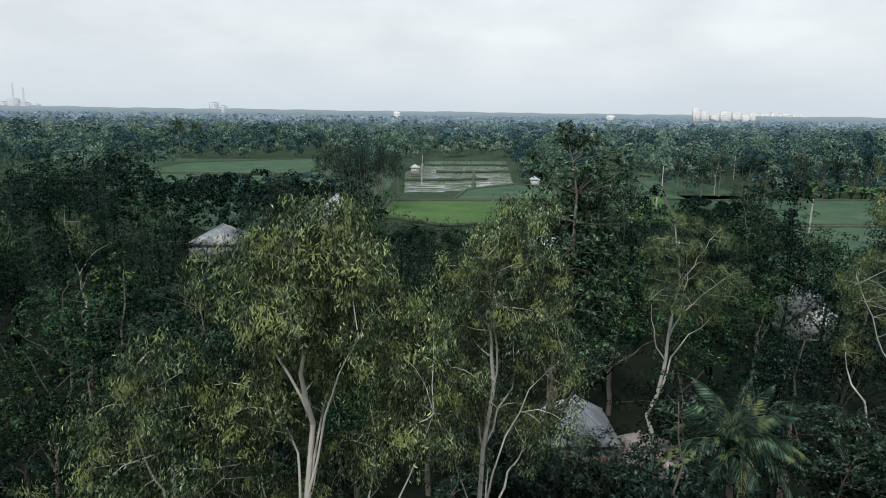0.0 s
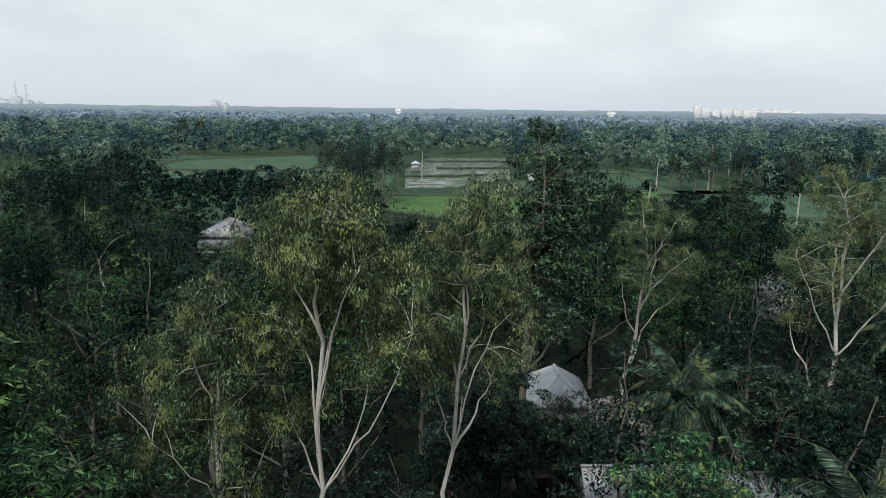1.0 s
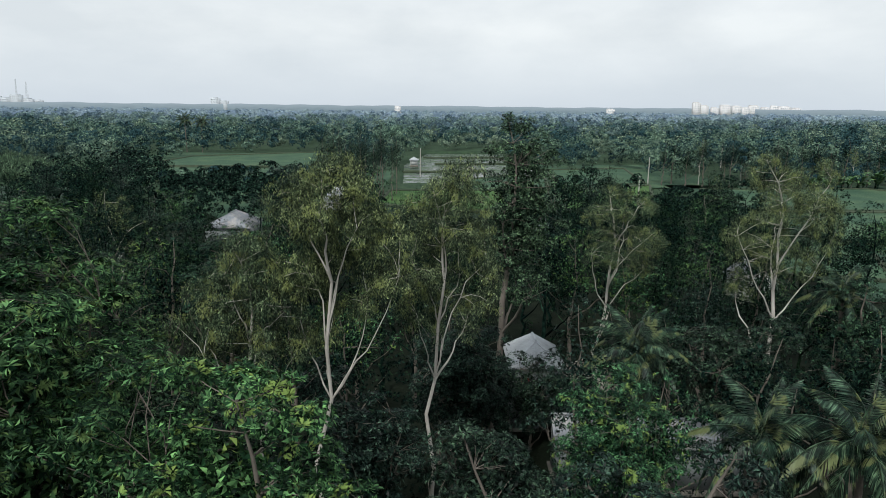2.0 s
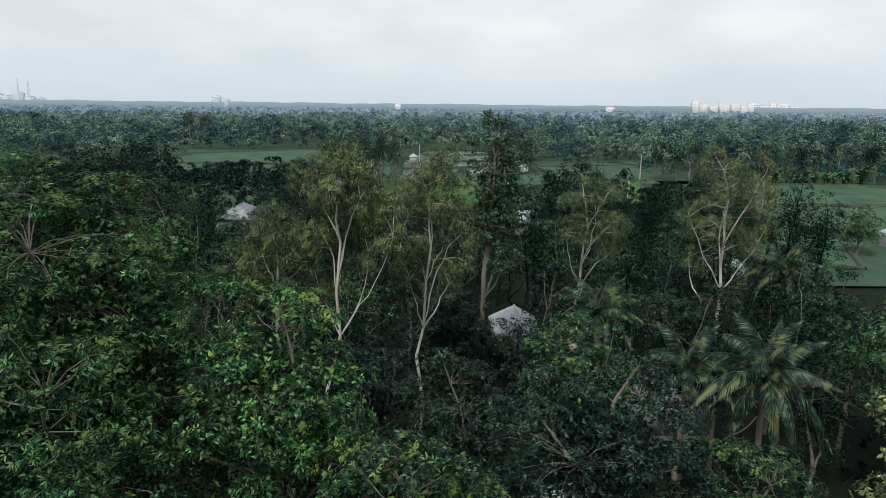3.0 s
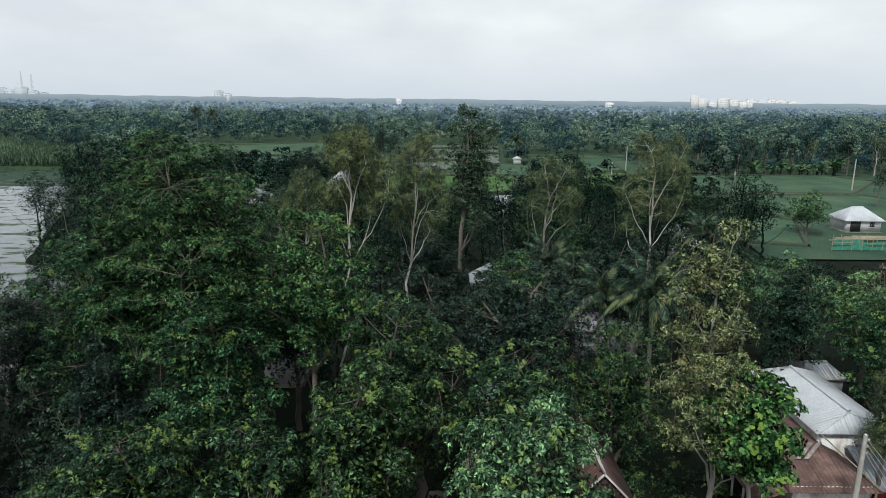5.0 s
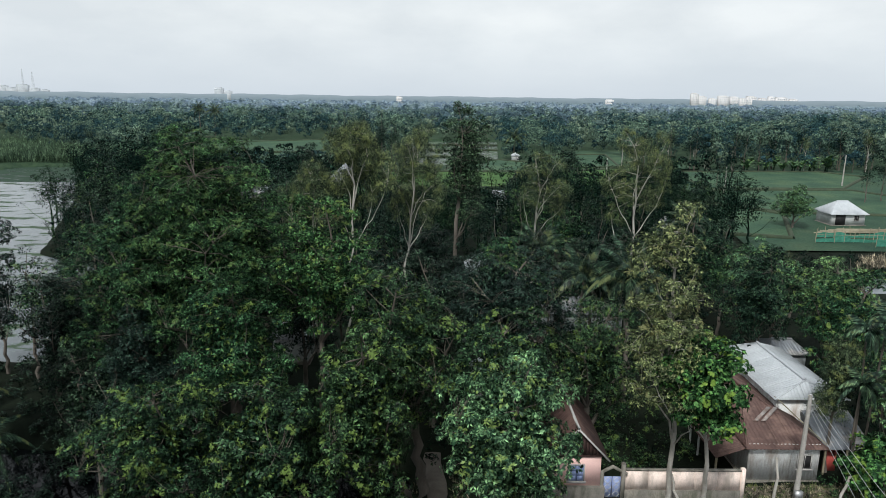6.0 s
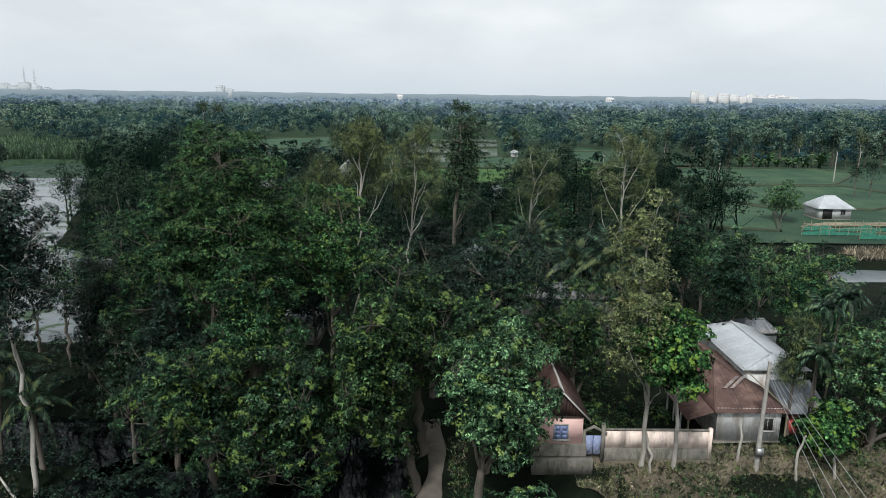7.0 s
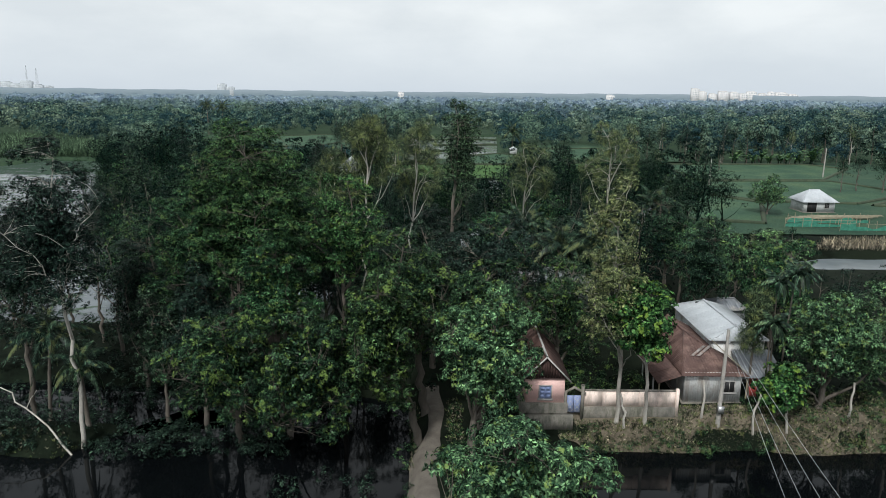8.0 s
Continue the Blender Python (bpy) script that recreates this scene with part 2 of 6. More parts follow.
def ground_mat():
    m, n, l, b = mat("shaded_litter_ground", 0.95, 0.0, 0.08)
    big, mid_, fine = noise_node(n, l, 0.05, 4), noise_node(n, l, 0.45, 5), noise_node(n, l, 5.0, 4)
    # near-black: tree shade is put into the litter's own colour
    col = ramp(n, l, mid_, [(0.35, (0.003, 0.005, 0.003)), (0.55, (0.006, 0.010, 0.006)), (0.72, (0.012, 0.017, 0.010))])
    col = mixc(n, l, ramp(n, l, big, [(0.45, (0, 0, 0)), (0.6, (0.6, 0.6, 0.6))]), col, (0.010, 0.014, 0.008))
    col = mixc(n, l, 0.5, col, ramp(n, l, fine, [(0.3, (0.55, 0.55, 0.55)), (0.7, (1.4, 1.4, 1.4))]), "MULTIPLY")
    # out in the open fields the ground is grassed over and has no painted shade
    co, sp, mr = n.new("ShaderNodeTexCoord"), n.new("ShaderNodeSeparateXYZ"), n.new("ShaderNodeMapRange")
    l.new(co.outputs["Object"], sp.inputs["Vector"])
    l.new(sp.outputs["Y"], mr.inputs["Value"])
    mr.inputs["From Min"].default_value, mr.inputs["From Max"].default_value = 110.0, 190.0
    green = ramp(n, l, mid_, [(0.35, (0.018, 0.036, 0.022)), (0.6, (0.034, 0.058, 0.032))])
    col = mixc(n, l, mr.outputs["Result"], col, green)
    l.new(col, b.inputs["Base Color"])
    bump(n, l, b, fine, 0.6, 0.1)
    return m


def field_mat(name, c1, c2, c3):
    m, n, l, b = mat(name, 0.9, 0.0, 0.12)
    big, fine = noise_node(n, l, 0.09, 5), noise_node(n, l, 2.2, 5, stretch=(1, 0.5, 1))
    col = ramp(n, l, big, [(0.3, c1), (0.5, c2), (0.7, c3)])
    col = mixc(n, l, 0.6, col, ramp(n, l, fine, [(0.3, (0.6, 0.6, 0.6)), (0.7, (1.35, 1.35, 1.35))]), "MULTIPLY")
    l.new(col, b.inputs["Base Color"])
    bump(n, l, b, fine, 0.7, 0.15)
    return m


def water_mat(name, c1, c2, weed=None, rough=0.06, spec=0.3, weed_at=0.46):
    m, n, l, b = mat(name, rough, 0.0, spec)
    b.inputs["IOR"].default_value = 1.33
    big, rip = noise_node(n, l, 0.12, 4), noise_node(n, l, 2.5, 3, stretch=(0.6, 1.4, 1))
    col = ramp(n, l, big, [(0.3, c1), (0.7, c2)])
    if weed:
        w = ramp(n, l, noise_node(n, l, 0.16, 6, rough=0.65, stretch=(0.7, 1.5, 1)), [(weed_at, (0, 0, 0)), (weed_at + 0.06, (1, 1, 1))])
        col = mixc(n, l, w, col, weed)
        sep = n.new("ShaderNodeMapRange")
        sep.inputs["To Min"].default_value, sep.inputs["To Max"].default_value = rough, 0.8
        l.new(w, sep.inputs["Value"])
        l.new(sep.outputs["Result"], b.inputs["Roughness"])
    l.new(col, b.inputs["Base Color"])
    bump(n, l, b, rip, 0.06, 0.03)
    return m


M["ground"] = ground_mat()
M["grass"] = field_mat("grass_field", (0.026, 0.058, 0.038), (0.040, 0.078, 0.047), (0.062, 0.100, 0.054))
M["rough_grass"] = field_mat("rough_grass", (0.020, 0.046, 0.031), (0.031, 0.062, 0.039), (0.048, 0.076, 0.044))
M["paddy"] = field_mat("paddy_field", (0.034, 0.078, 0.026), (0.048, 0.100, 0.030), (0.068, 0.112, 0.038))
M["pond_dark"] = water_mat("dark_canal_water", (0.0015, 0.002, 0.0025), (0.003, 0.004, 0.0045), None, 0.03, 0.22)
M["pond_pale"] = water_mat("silty_pond_water", (0.10, 0.12, 0.13), (0.16, 0.18, 0.19), None, 0.12)
M["pond_lake"] = water_mat("lake_water", (0.09, 0.105, 0.115), (0.14, 0.16, 0.17), (0.05, 0.075, 0.048), 0.10, 0.2, weed_at=0.53)
# weed and dark base also paint in the reflection of the trees behind
M["pond_green"] = water_mat("weedy_reflection_pond", (0.015, 0.022, 0.022), (0.025, 0.035, 0.034), (0.030, 0.052, 0.036), 0.25, 0.1, weed_at=0.40)
M["pond_weed"] = water_mat("weedy_pond_water", (0.05, 0.06, 0.065), (0.09, 0.10, 0.105), (0.055, 0.085, 0.050), 0.12)

# ---- mesh tools ----
def np_mesh(name, V, Q):
    me = bpy.data.meshes.new(name)
    V, Q = np.asarray(V, np.float32) * UNIT, np.asarray(Q, np.int32)
    k = Q.shape[1]
    me.vertices.add(len(V))
    me.vertices.foreach_set("co", V.ravel())
    me.loops.add(Q.size)
    me.loops.foreach_set("vertex_index", Q.ravel())
    me.polygons.add(len(Q))
    me.polygons.foreach_set("loop_start", np.arange(0, Q.size, k, dtype=np.int32))
    me.polygons.foreach_set("loop_total", np.full(len(Q), k, np.int32))
    me.update(calc_edges=True)
    return me


class Soup:
    """Gathers quads into one mesh."""
    def __init__(self):
        self.V, self.Q, self.n = [], [], 0

    def add(self, V, Q):
        V, Q = np.asarray(V, float).reshape(-1, 3), np.asarray(Q, int).reshape(-1, 4)
        self.V.append(V)
        self.Q.append(Q + self.n)
        self.n += len(V)

    def box(self, x0, x1, y0, y1, z0, z1):
        V = [(x, y, z) for z in (z0, z1) for x, y in ((x0, y0), (x1, y0), (x1, y1), (x0, y1))]
        self.add(V, [(3, 2, 1, 0), (4, 5, 6, 7), (0, 1, 5, 4), (1, 2, 6, 5), (2, 3, 7, 6), (3, 0, 4, 7)])

    def beam(self, p, q, w, h=None):
        p, q = np.array(p, float), np.array(q, float)
        self.tube([p, q], [w * 0.7, (h or w) * 0.7], 4)

    def tube(self, pts, rad, sides=6, cap=True):
        P = np.array(pts, float)
        R = np.broadcast_to(np.array(rad, float), (len(P),))
        T = np.gradient(P, axis=0)
        T /= np.linalg.norm(T, axis=1)[:, None] + 1e-9
        ref = np.array((0.31, 0.17, 0.94)) if abs(T[0][2]) < 0.9 else np.array((1.0, 0.12, 0.05))
        U = np.cross(T, ref)
        U /= np.linalg.norm(U, axis=1)[:, None] + 1e-9
        W = np.cross(T, U)
        a = np.arange(sides) * 2 * math.pi / sides + math.pi / 4
        ring = U[:, None] * np.cos(a)[None, :, None] + W[:, None] * np.sin(a)[None, :, None]
        V = (P[:, None] + ring * R[:, None, None]).reshape(-1, 3)
        i = np.arange(len(P) - 1)[:, None] * sides
        j = np.arange(sides)[None]
        k = (j + 1) % sides
        Q = np.stack([i + j, i + k, i + sides + k, i + sides + j], -1).reshape(-1, 4)
        self.add(V, Q)
        if cap and sides == 4:
            e = (len(P) - 1) * 4
            self.Q[-1] = np.vstack([self.Q[-1], np.array([(3, 2, 1, 0), (e, e + 1, e + 2, e + 3)]) + self.n - len(V)])

    def mesh(self, name):
        return np_mesh(name, np.vstack(self.V), np.vstack(self.Q))


def part(name, data, material, parent, label=""):
    """One mesh object under a thing or part; data is a Soup or a mesh, in the thing's own frame."""
    me = data.mesh(name) if isinstance(data, Soup) else data
    if not me.materials:
        me.materials.append(material)
    ob = new(name, me)
    ob.parent = parent
    return tagged(ob, label)


def thing(name, label, category, at=(0, 0, 0), group="", kind="", turn=0.0):
    ob = new(name)
    ob.empty_display_size = 0.2
    ob.matrix_basis = pose(at[0] * UNIT, at[1] * UNIT, at[2] * UNIT, 0, 0, turn)
    return tagged(ob, label, category, group, kind)


def unit(A):
    return A / (np.linalg.norm(A, axis=-1, keepdims=True) + 1e-9)


def leaf_soup(P, A, N, L, W, fold=0.2):
    """Kite-shaped leaves from their foot P along A, folded on the midrib."""
    S = unit(np.cross(A, N))
    N2 = np.cross(S, A)
    L, W = np.broadcast_to(L, (len(P),))[:, None], np.broadcast_to(W, (len(P),))[:, None]
    V = np.stack([P, P + A * L * 0.45 + S * W * 0.5 + N2 * W * fold, P + A * L - N2 * L * 0.12, P + A * L * 0.45 - S * W * 0.5 + N2 * W * fold], 1)
    Q = np.arange(len(P) * 4).reshape(-1, 4)
    return V.reshape(-1, 3), Q


def smooth_noise(D, rng, k=5):
    """A smooth random field over directions D, about -1 to 1."""
    out = np.zeros(len(D))
    for _ in range(k):
        f = rng.normal(size=3) * 2.2
        out += np.sin(D @ f + rng.uniform(0, 6.28))
    return out / math.sqrt(k)


def leaf_slivers(P, A, N, L, W):
    """Small leaves, one triangle each."""
    S = unit(np.cross(A, N))
    L, W = np.broadcast_to(L, (len(P),))[:, None], np.broadcast_to(W, (len(P),))[:, None]
    side = np.where(np.arange(len(P)) % 2 == 0, 0.75, -0.75)[:, None]
    V = np.stack([P, P + A * L * 0.48 + S * W * side, P + A * L], 1)
    return V.reshape(-1, 3), np.arange(len(P) * 3).reshape(-1, 3)


# ---- trees ----
STYLES = {
    # leaf length, width, leaves per tuft, tufts per clump, clump radius, forward, spread, droop, flatness, up, clump spacing
    "mango": (0.145, 0.054, 12, 19, 0.54, 0.15, 1.0, 0.30, 0.62, 0.45, 0.62),
    "rosette": (0.125, 0.062, 11, 25, 0.54, 0.20, 1.0, 0.15, 0.50, 0.7, 0.70),
    "feathery": (0.150, 0.045, 14, 30, 0.66, 0.10, 1.0, 0.30, 0.40, 0.8, 0.78),
    "euc": (0.088, 0.027, 17, 38, 0.46, 0.0, 0.6, 0.85, 0.9, 0.25, 0.70),
    "olive": (0.140, 0.052, 12, 19, 0.54, 0.15, 1.0, 0.40, 0.62, 0.4, 0.62),
    "yellowish": (0.125, 0.048, 11, 20, 0.46, 0.15, 0.8, 0.55, 0.8, 0.3, 0.60),
    "broad": (0.17, 0.115, 8, 22, 0.50, 0.15, 1.0, 0.35, 0.7, 0.5, 0.66),
}


def clump_leaves(C, out, style, rng, size=1.0, less=1.0, whole=False):
    """Leafy balls: tufts on the outside of each clump, leaves spread round each tuft."""
    L, W, m, k, rc, fw, sp, droop, flat, up, gap = STYLES[style]
    k, m = max(3, int(k * less)), max(4, int(m * (0.5 + 0.5 * less)))
    n = len(C) * k
    D = rng.normal(size=(n, 3)) + np.array((0, 0, 0.5))
    D = unit(D)
    big = np.repeat(rng.uniform(0.75, 1.3, len(C)), k)
    T = np.repeat(C, k, 0) + D * (rng.uniform(0.55, 1.0, n) * rc * size ** 0.5 * big)[:, None] * np.array((1, 1, flat))
    if style == "euc":
        T[:, 2] -= rng.uniform(0, 0.9, n) ** 2.0 * rc
    G = unit(D * 1.1 + np.repeat(out, k, 0) * 0.25 + np.array((0, 0, up)) + rng.normal(size=(n, 3)) * 0.15)
    P, G = np.repeat(T, m, 0), np.repeat(G, m, 0)
    R = unit(np.cross(G, rng.normal(size=G.shape)))
    A = unit(G * (fw + rng.uniform(-0.1, 0.4, len(P))[:, None]) + R * sp - np.array((0, 0, 1.0)) * (droop * rng.uniform(0.6, 1.4, len(P)))[:, None])
    N = unit(G + rng.normal(size=G.shape) * 0.25)
    if style == "euc":
        P = P + rng.normal(size=P.shape) * np.array((0.07, 0.07, 0.09))
    s = rng.uniform(0.8, 1.4, len(P)) * size
    return (leaf_soup if whole or style == "broad" else leaf_slivers)(P + A * 0.03, A, N, L * s, W * s)


def spaced(C, gap, most):
    """Points of C that keep their distance."""
    keep = []
    left = C
    while len(left) and len(keep) < most:
        keep.append(left[0])
        left = left[np.linalg.norm(left - left[0], axis=1) > gap]
    return np.array(keep)


def bend(p, q, rng, k=6, sag=0.12, lift=0.0):
    p, q = np.array(p, float), np.array(q, float)
    t = np.linspace(0, 1, k)[:, None]
    d = np.linalg.norm(q - p)
    side = unit(rng.normal(size=3)) * d * sag
    return p + (q - p) * t + side * np.sin(t * math.pi) + np.array((0, 0, d * lift)) * np.sin(t * math.pi) + rng.normal(size=(k, 3)) * d * 0.018 * np.sin(t * math.pi)


def tree_meshes(style, height, crown_low, radius, seed, clumps=90, limbs=6, lean=(0, 0), trunk_r=0.2, fork=0.45, size=1.0, less=1.0, skirt=1.0, hollow=0.5, shift=(0, 0), airy=0.0, close=1.0, inner=1.0, twigs=1, taper=0.75, whole=False, bough=0.31, bough_gap=1.5):
    """Trunk with limbs, and crown, for a tree that stands at the origin."""
    rng = np.random.default_rng(seed)
    cz, rz = (height + crown_low) / 2, (height - crown_low) / 2
    mid_ = np.array((lean[0] + shift[0], lean[1] + shift[1], cz))
    # boughs: leafy domes of unlike size on an uneven egg, with dark gaps between them
    D = unit(rng.normal(size=(900, 3)) + np.array((0, 0, 0.25)))
    D = D[D[:, 2] > -0.8]
    lobes = np.clip(1.0 + 0.24 * smooth_noise(D * 1.6, rng), 0.6, 1.3)
    f = rng.uniform(hollow ** 2, 1.0, len(D)) ** 0.5
    if airy:      # crown left open on the camera's side, so bare limbs show
        ok = ~((D[:, 1] < 0.25) & (np.abs(D[:, 0]) < airy) & (D[:, 2] < 0.25 + 0.3 * airy))
        D, lobes, f = D[ok], lobes[ok], f[ok]
    wide = np.where(D[:, 2] > 0, 1.0, skirt)
    span = np.stack([radius * wide, radius * wide, np.full(len(D), rz)], 1)
    girth = min(radius, rz * 1.3)
    B = spaced(mid_ + D * (f * lobes)[:, None] * span * 0.74, max(0.7, girth * bough * bough_gap), 40)
    C = []
    for c in B:
        away = unit(c - mid_ + np.array((0, 0, 0.35 * rz)))
        rb = max(0.55, girth * bough * rng.uniform(0.75, 1.3))
        dome = unit(rng.normal(size=(60, 3)) + away * 1.1 + np.array((0, 0, 0.35)))
        dome = dome[dome @ away > -0.15]
        C.append(spaced(c + dome * rng.uniform(0.7, 1.0, len(dome))[:, None] * rb * np.array((1, 1, 0.55 if style == "feathery" else 0.75)), STYLES[style][10] * close, max(3, int(1.5 * clumps / len(B)))))
    C = np.vstack(C)
    rng.shuffle(C)
    C = C[:int(clumps * 1.15)]
    C[:, 2] = np.maximum(C[:, 2], 1.0)
    # the crown fills its height and girth
    C[:, 2] = cz + (C[:, 2] - cz) * (rz - 0.35) / max(0.3, C[:, 2].max() - cz)
    girth = np.sort(np.linalg.norm(C[:, :2] - mid_[:2], axis=1))[int(len(C) * 0.92)]
    C[:, :2] = mid_[:2] + (C[:, :2] - mid_[:2]) * np.clip((radius - 0.25) / girth, 0.85, 1.3)
    C[:, 2] = np.maximum(C[:, 2], 1.0)
    # limbs
    S = Soup()
    head = np.array((lean[0] * fork * 1.1, lean[1] * fork * 1.1, crown_low + (height - crown_low) * (fork - 0.3)))
    stem = bend((0, 0, -0.4), head, rng, 9, 0.03)
    r0 = trunk_r
    S.tube(stem, np.linspace(r0 * 1.25, r0 * taper, 9), 8)
    S.tube([stem[0], stem[0] + (stem[1] - stem[0]) * 0.5], [r0 * 1.9, r0 * 1.15], 8)
    pick = [int(np.argmax(C[:, 2]))]
    for _ in range(limbs - 1):
        dd = np.min(np.linalg.norm(C[:, None] - C[pick][None], axis=2), axis=1)
        pick.append(int(np.argmax(dd + rng.uniform(0, 1.0, len(C)))))
    nodes = [stem[5:]]
    node_r = [np.full(4, r0 * 0.4)]
    for j, p in enumerate(pick):
        fit_z = C[p][2] - (1.5 if airy else 0.75) * math.hypot(C[p][0] - head[0], C[p][1] - head[1])
        a = stem[max(3, int(np.sum(stem[:, 2] < fit_z)) - 1)]
        path = bend(a, mid_ + (C[p] - mid_) * 0.94, rng, 8, 0.10, 0.05)
        rr = np.linspace(r0 * (0.62 if j < 2 else 0.40), r0 * 0.10, 8)
        S.tube(path, rr, 6)
        nodes.append(path[1:])
        node_r.append(rr[1:])
    X, XR = np.vstack(nodes), np.concatenate(node_r)
    for c in C[::twigs]:
        d = np.linalg.norm(X - c, axis=1) + np.maximum(0, X[:, 2] - c[2]) * 0.8
        j = int(np.argmin(d))
        S.tube(bend(X[j], c, rng, 4, 0.12, 0.06), np.linspace(max(0.014, min(XR[j] * 0.5, 0.05 if airy else 0.028)), 0.008, 4), 4, cap=False)
    V, Q = clump_leaves(C, unit(C - mid_), style, rng, size, less, whole)
    # leaves added inside the crown to block light and darken its gaps
    if not airy:
        n = int(len(C) * 42 * inner)
        D = unit(rng.normal(size=(n, 3)))
        P = mid_ + D * (rng.uniform(0.15, 0.62, n))[:, None] * np.array((radius, radius, rz))
        A = unit(rng.normal(size=(n, 3)) + np.array((0, 0, -0.6)))
        V2, Q2 = leaf_slivers(P, A, unit(D + rng.normal(size=(n, 3)) * 0.5), 0.24, 0.13)
        if Q.shape[1] == 4:
            Q2 = np.column_stack([Q2, Q2[:, 2]])
            V2, Q2 = leaf_soup(P, A, unit(D + rng.normal(size=(n, 3)) * 0.5), 0.24, 0.13)
        V, Q = np.vstack([V, V2]), np.vstack([Q, Q2 + len(V)])
    return S.mesh("trunk"), np_mesh("crown", V, Q)


def add_tree(meshes, name, label, at, leaves, bark, turn=0.0, group="", crown_label="", scale=1.0):
    t = thing(name, label, "tree", at, group, turn=turn)
    part("trunk", meshes[0], M[bark], t)
    part("crown", meshes[1], M[leaves], t, crown_label)
    if scale != 1.0:
        t.scale = (scale,) * 3
    return t

# ---- ground, water, fields ----
def seg_dist(x, y, pts):
    """Signed distance to a polygon: negative inside."""
    P = np.array(pts, float)
    d = np.full(np.shape(x), 1e9)
    inside = np.zeros(np.shape(x), bool)
    for a, b in zip(P, np.roll(P, -1, 0)):
        ex, ey = b - a
        t = np.clip(((x - a[0]) * ex + (y - a[1]) * ey) / (ex * ex + ey * ey), 0, 1)
        d = np.minimum(d, np.hypot(x - a[0] - ex * t, y - a[1] - ey * t))
        cross = ((a[1] > y) != (b[1] > y)) & (x < (b[0] - a[0]) * (y - a[1]) / (b[1] - a[1] + 1e-12) + a[0])
        inside ^= cross
    return np.where(inside, -d, d)


PONDS = {
    "canal": [(15.2, -12.2), (19, -12.1), (25, -11.8), (34, -11.9), (60, -13.5), (60, -60), (8.2, -60), (8.4, -21), (11.6, -15.5)],
    "backwater": [(-60, -14), (-24, -12.8), (-16.5, -13.3), (-14.2, -10.5), (-12, -8.0), (-8, -7.5), (-5, -8.0), (-2.5, -6.5), (0, -4.5), (3.9, -6.5), (4.1, -14), (4.0, -60), (-60, -60)],
    "lake": [(-19.5, 9), (-33, 9), (-58, 30), (-120, 90), (-130, 123), (-96, 124), (-82, 124), (-66, 92), (-47, 47), (-36, 40), (-30, 23)],
    "green_pond": [(-118, 122), (-96, 121), (-84, 122), (-73, 132), (-80, 156), (-112, 152)],
    "fish_pond": [(-6, 160), (10, 166), (24, 180), (32, 286), (-2, 284), (-9, 225)],
    "side_pond": [(48, 30), (60, 30.5), (82, 31), (82, 39), (56, 38.5), (51, 36)],
}
PONDS["inlet"] = [(-30, -10.3), (-14, -9.7), (-9.6, -9.0), (-8.8, -6), (-11, -3.6), (-20, -3.0), (-30, -3.0)]
WATER_Z = -0.3


def land_height(x, y):
    z = 0.75 + 0.12 * np.sin(x * 0.13 + 1.0) * np.sin(y * 0.11) + 0.05 * np.sin(x * 0.9 + y * 0.5) * np.sin(y * 0.8 - x * 0.3)
    yard = np.clip((np.minimum(x - 8.5, 36 - x)) / 2.0, 0, 1) * np.clip((y + 11.5) / 0.9, 0, 1) * np.clip((12 - y) / 8, 0, 1)
    z = z + 0.65 * yard
    wob = 0.35 * np.sin(x * 0.8 + 0.7 * y) + 0.3 * np.sin(y * 1.1 - x * 0.35)
    for pts in PONDS.values():
        d = seg_dist(x, y, pts) + wob * 0.5
        k = np.clip(0.5 + d / 2.2, 0, 1)
        z = -1.3 + (z + 1.3) * (k * k * (3 - 2 * k))
    return z


def ground_z(x, y):
    return float(land_height(np.array([float(x)]), np.array([float(y)]))[0])


def axis(lo, hi, step, far):
    a = np.arange(lo, hi, step)
    g, s, left, right = step, 0, [lo], [a[-1]]
    while right[-1] < far:
        g *= 1.5
        right.append(right[-1] + g)
        left.append(left[-1] - g)
    return np.concatenate([left[:0:-1], a, right[1:]])


gx, gy = axis(-60, 64, 1.0, 5200), axis(-26, 64, 1.0, 5200)
gx = np.unique(np.concatenate([gx, np.arange(-135, 135, 3.0)]))
gy = np.unique(np.concatenate([gy, np.arange(64, 300, 3.0)]))
GX, GY = np.meshgrid(gx, gy)
GZ = land_height(GX, GY)
ni, nj = GX.shape
idx = np.arange(ni * nj).reshape(ni, nj)
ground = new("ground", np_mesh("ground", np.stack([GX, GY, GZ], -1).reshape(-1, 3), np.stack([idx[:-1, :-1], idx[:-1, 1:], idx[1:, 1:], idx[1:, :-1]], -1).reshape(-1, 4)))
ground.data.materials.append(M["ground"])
ground.data.polygons.foreach_set("use_smooth", np.ones(len(ground.data.polygons), bool))
tagged(ground, "earth and leaf litter under the village trees, their shade put into its colour", "ground", kind="structure")


def flat_sheet(name, pts, z, material, label, category, grow=0.0, kind="structure"):
    P = np.array(pts, float)
    c = P.mean(0)
    P = c + (P - c) * (1 + grow)
    bm = bmesh.new()
    f = bm.faces.new([bm.verts.new((x * UNIT, y * UNIT, z * UNIT)) for x, y in P])
    if f.normal.z < 0 or f.calc_area() and (f.normal_update() or f.normal.z < 0):
        f.normal_flip()
    bmesh.ops.triangulate(bm, faces=bm.faces[:])
    me = bpy.data.meshes.new(name)
    bm.to_mesh(me)
    bm.free()
    me.materials.append(M[material])
    return tagged(new(name, me), label, category, kind=kind)


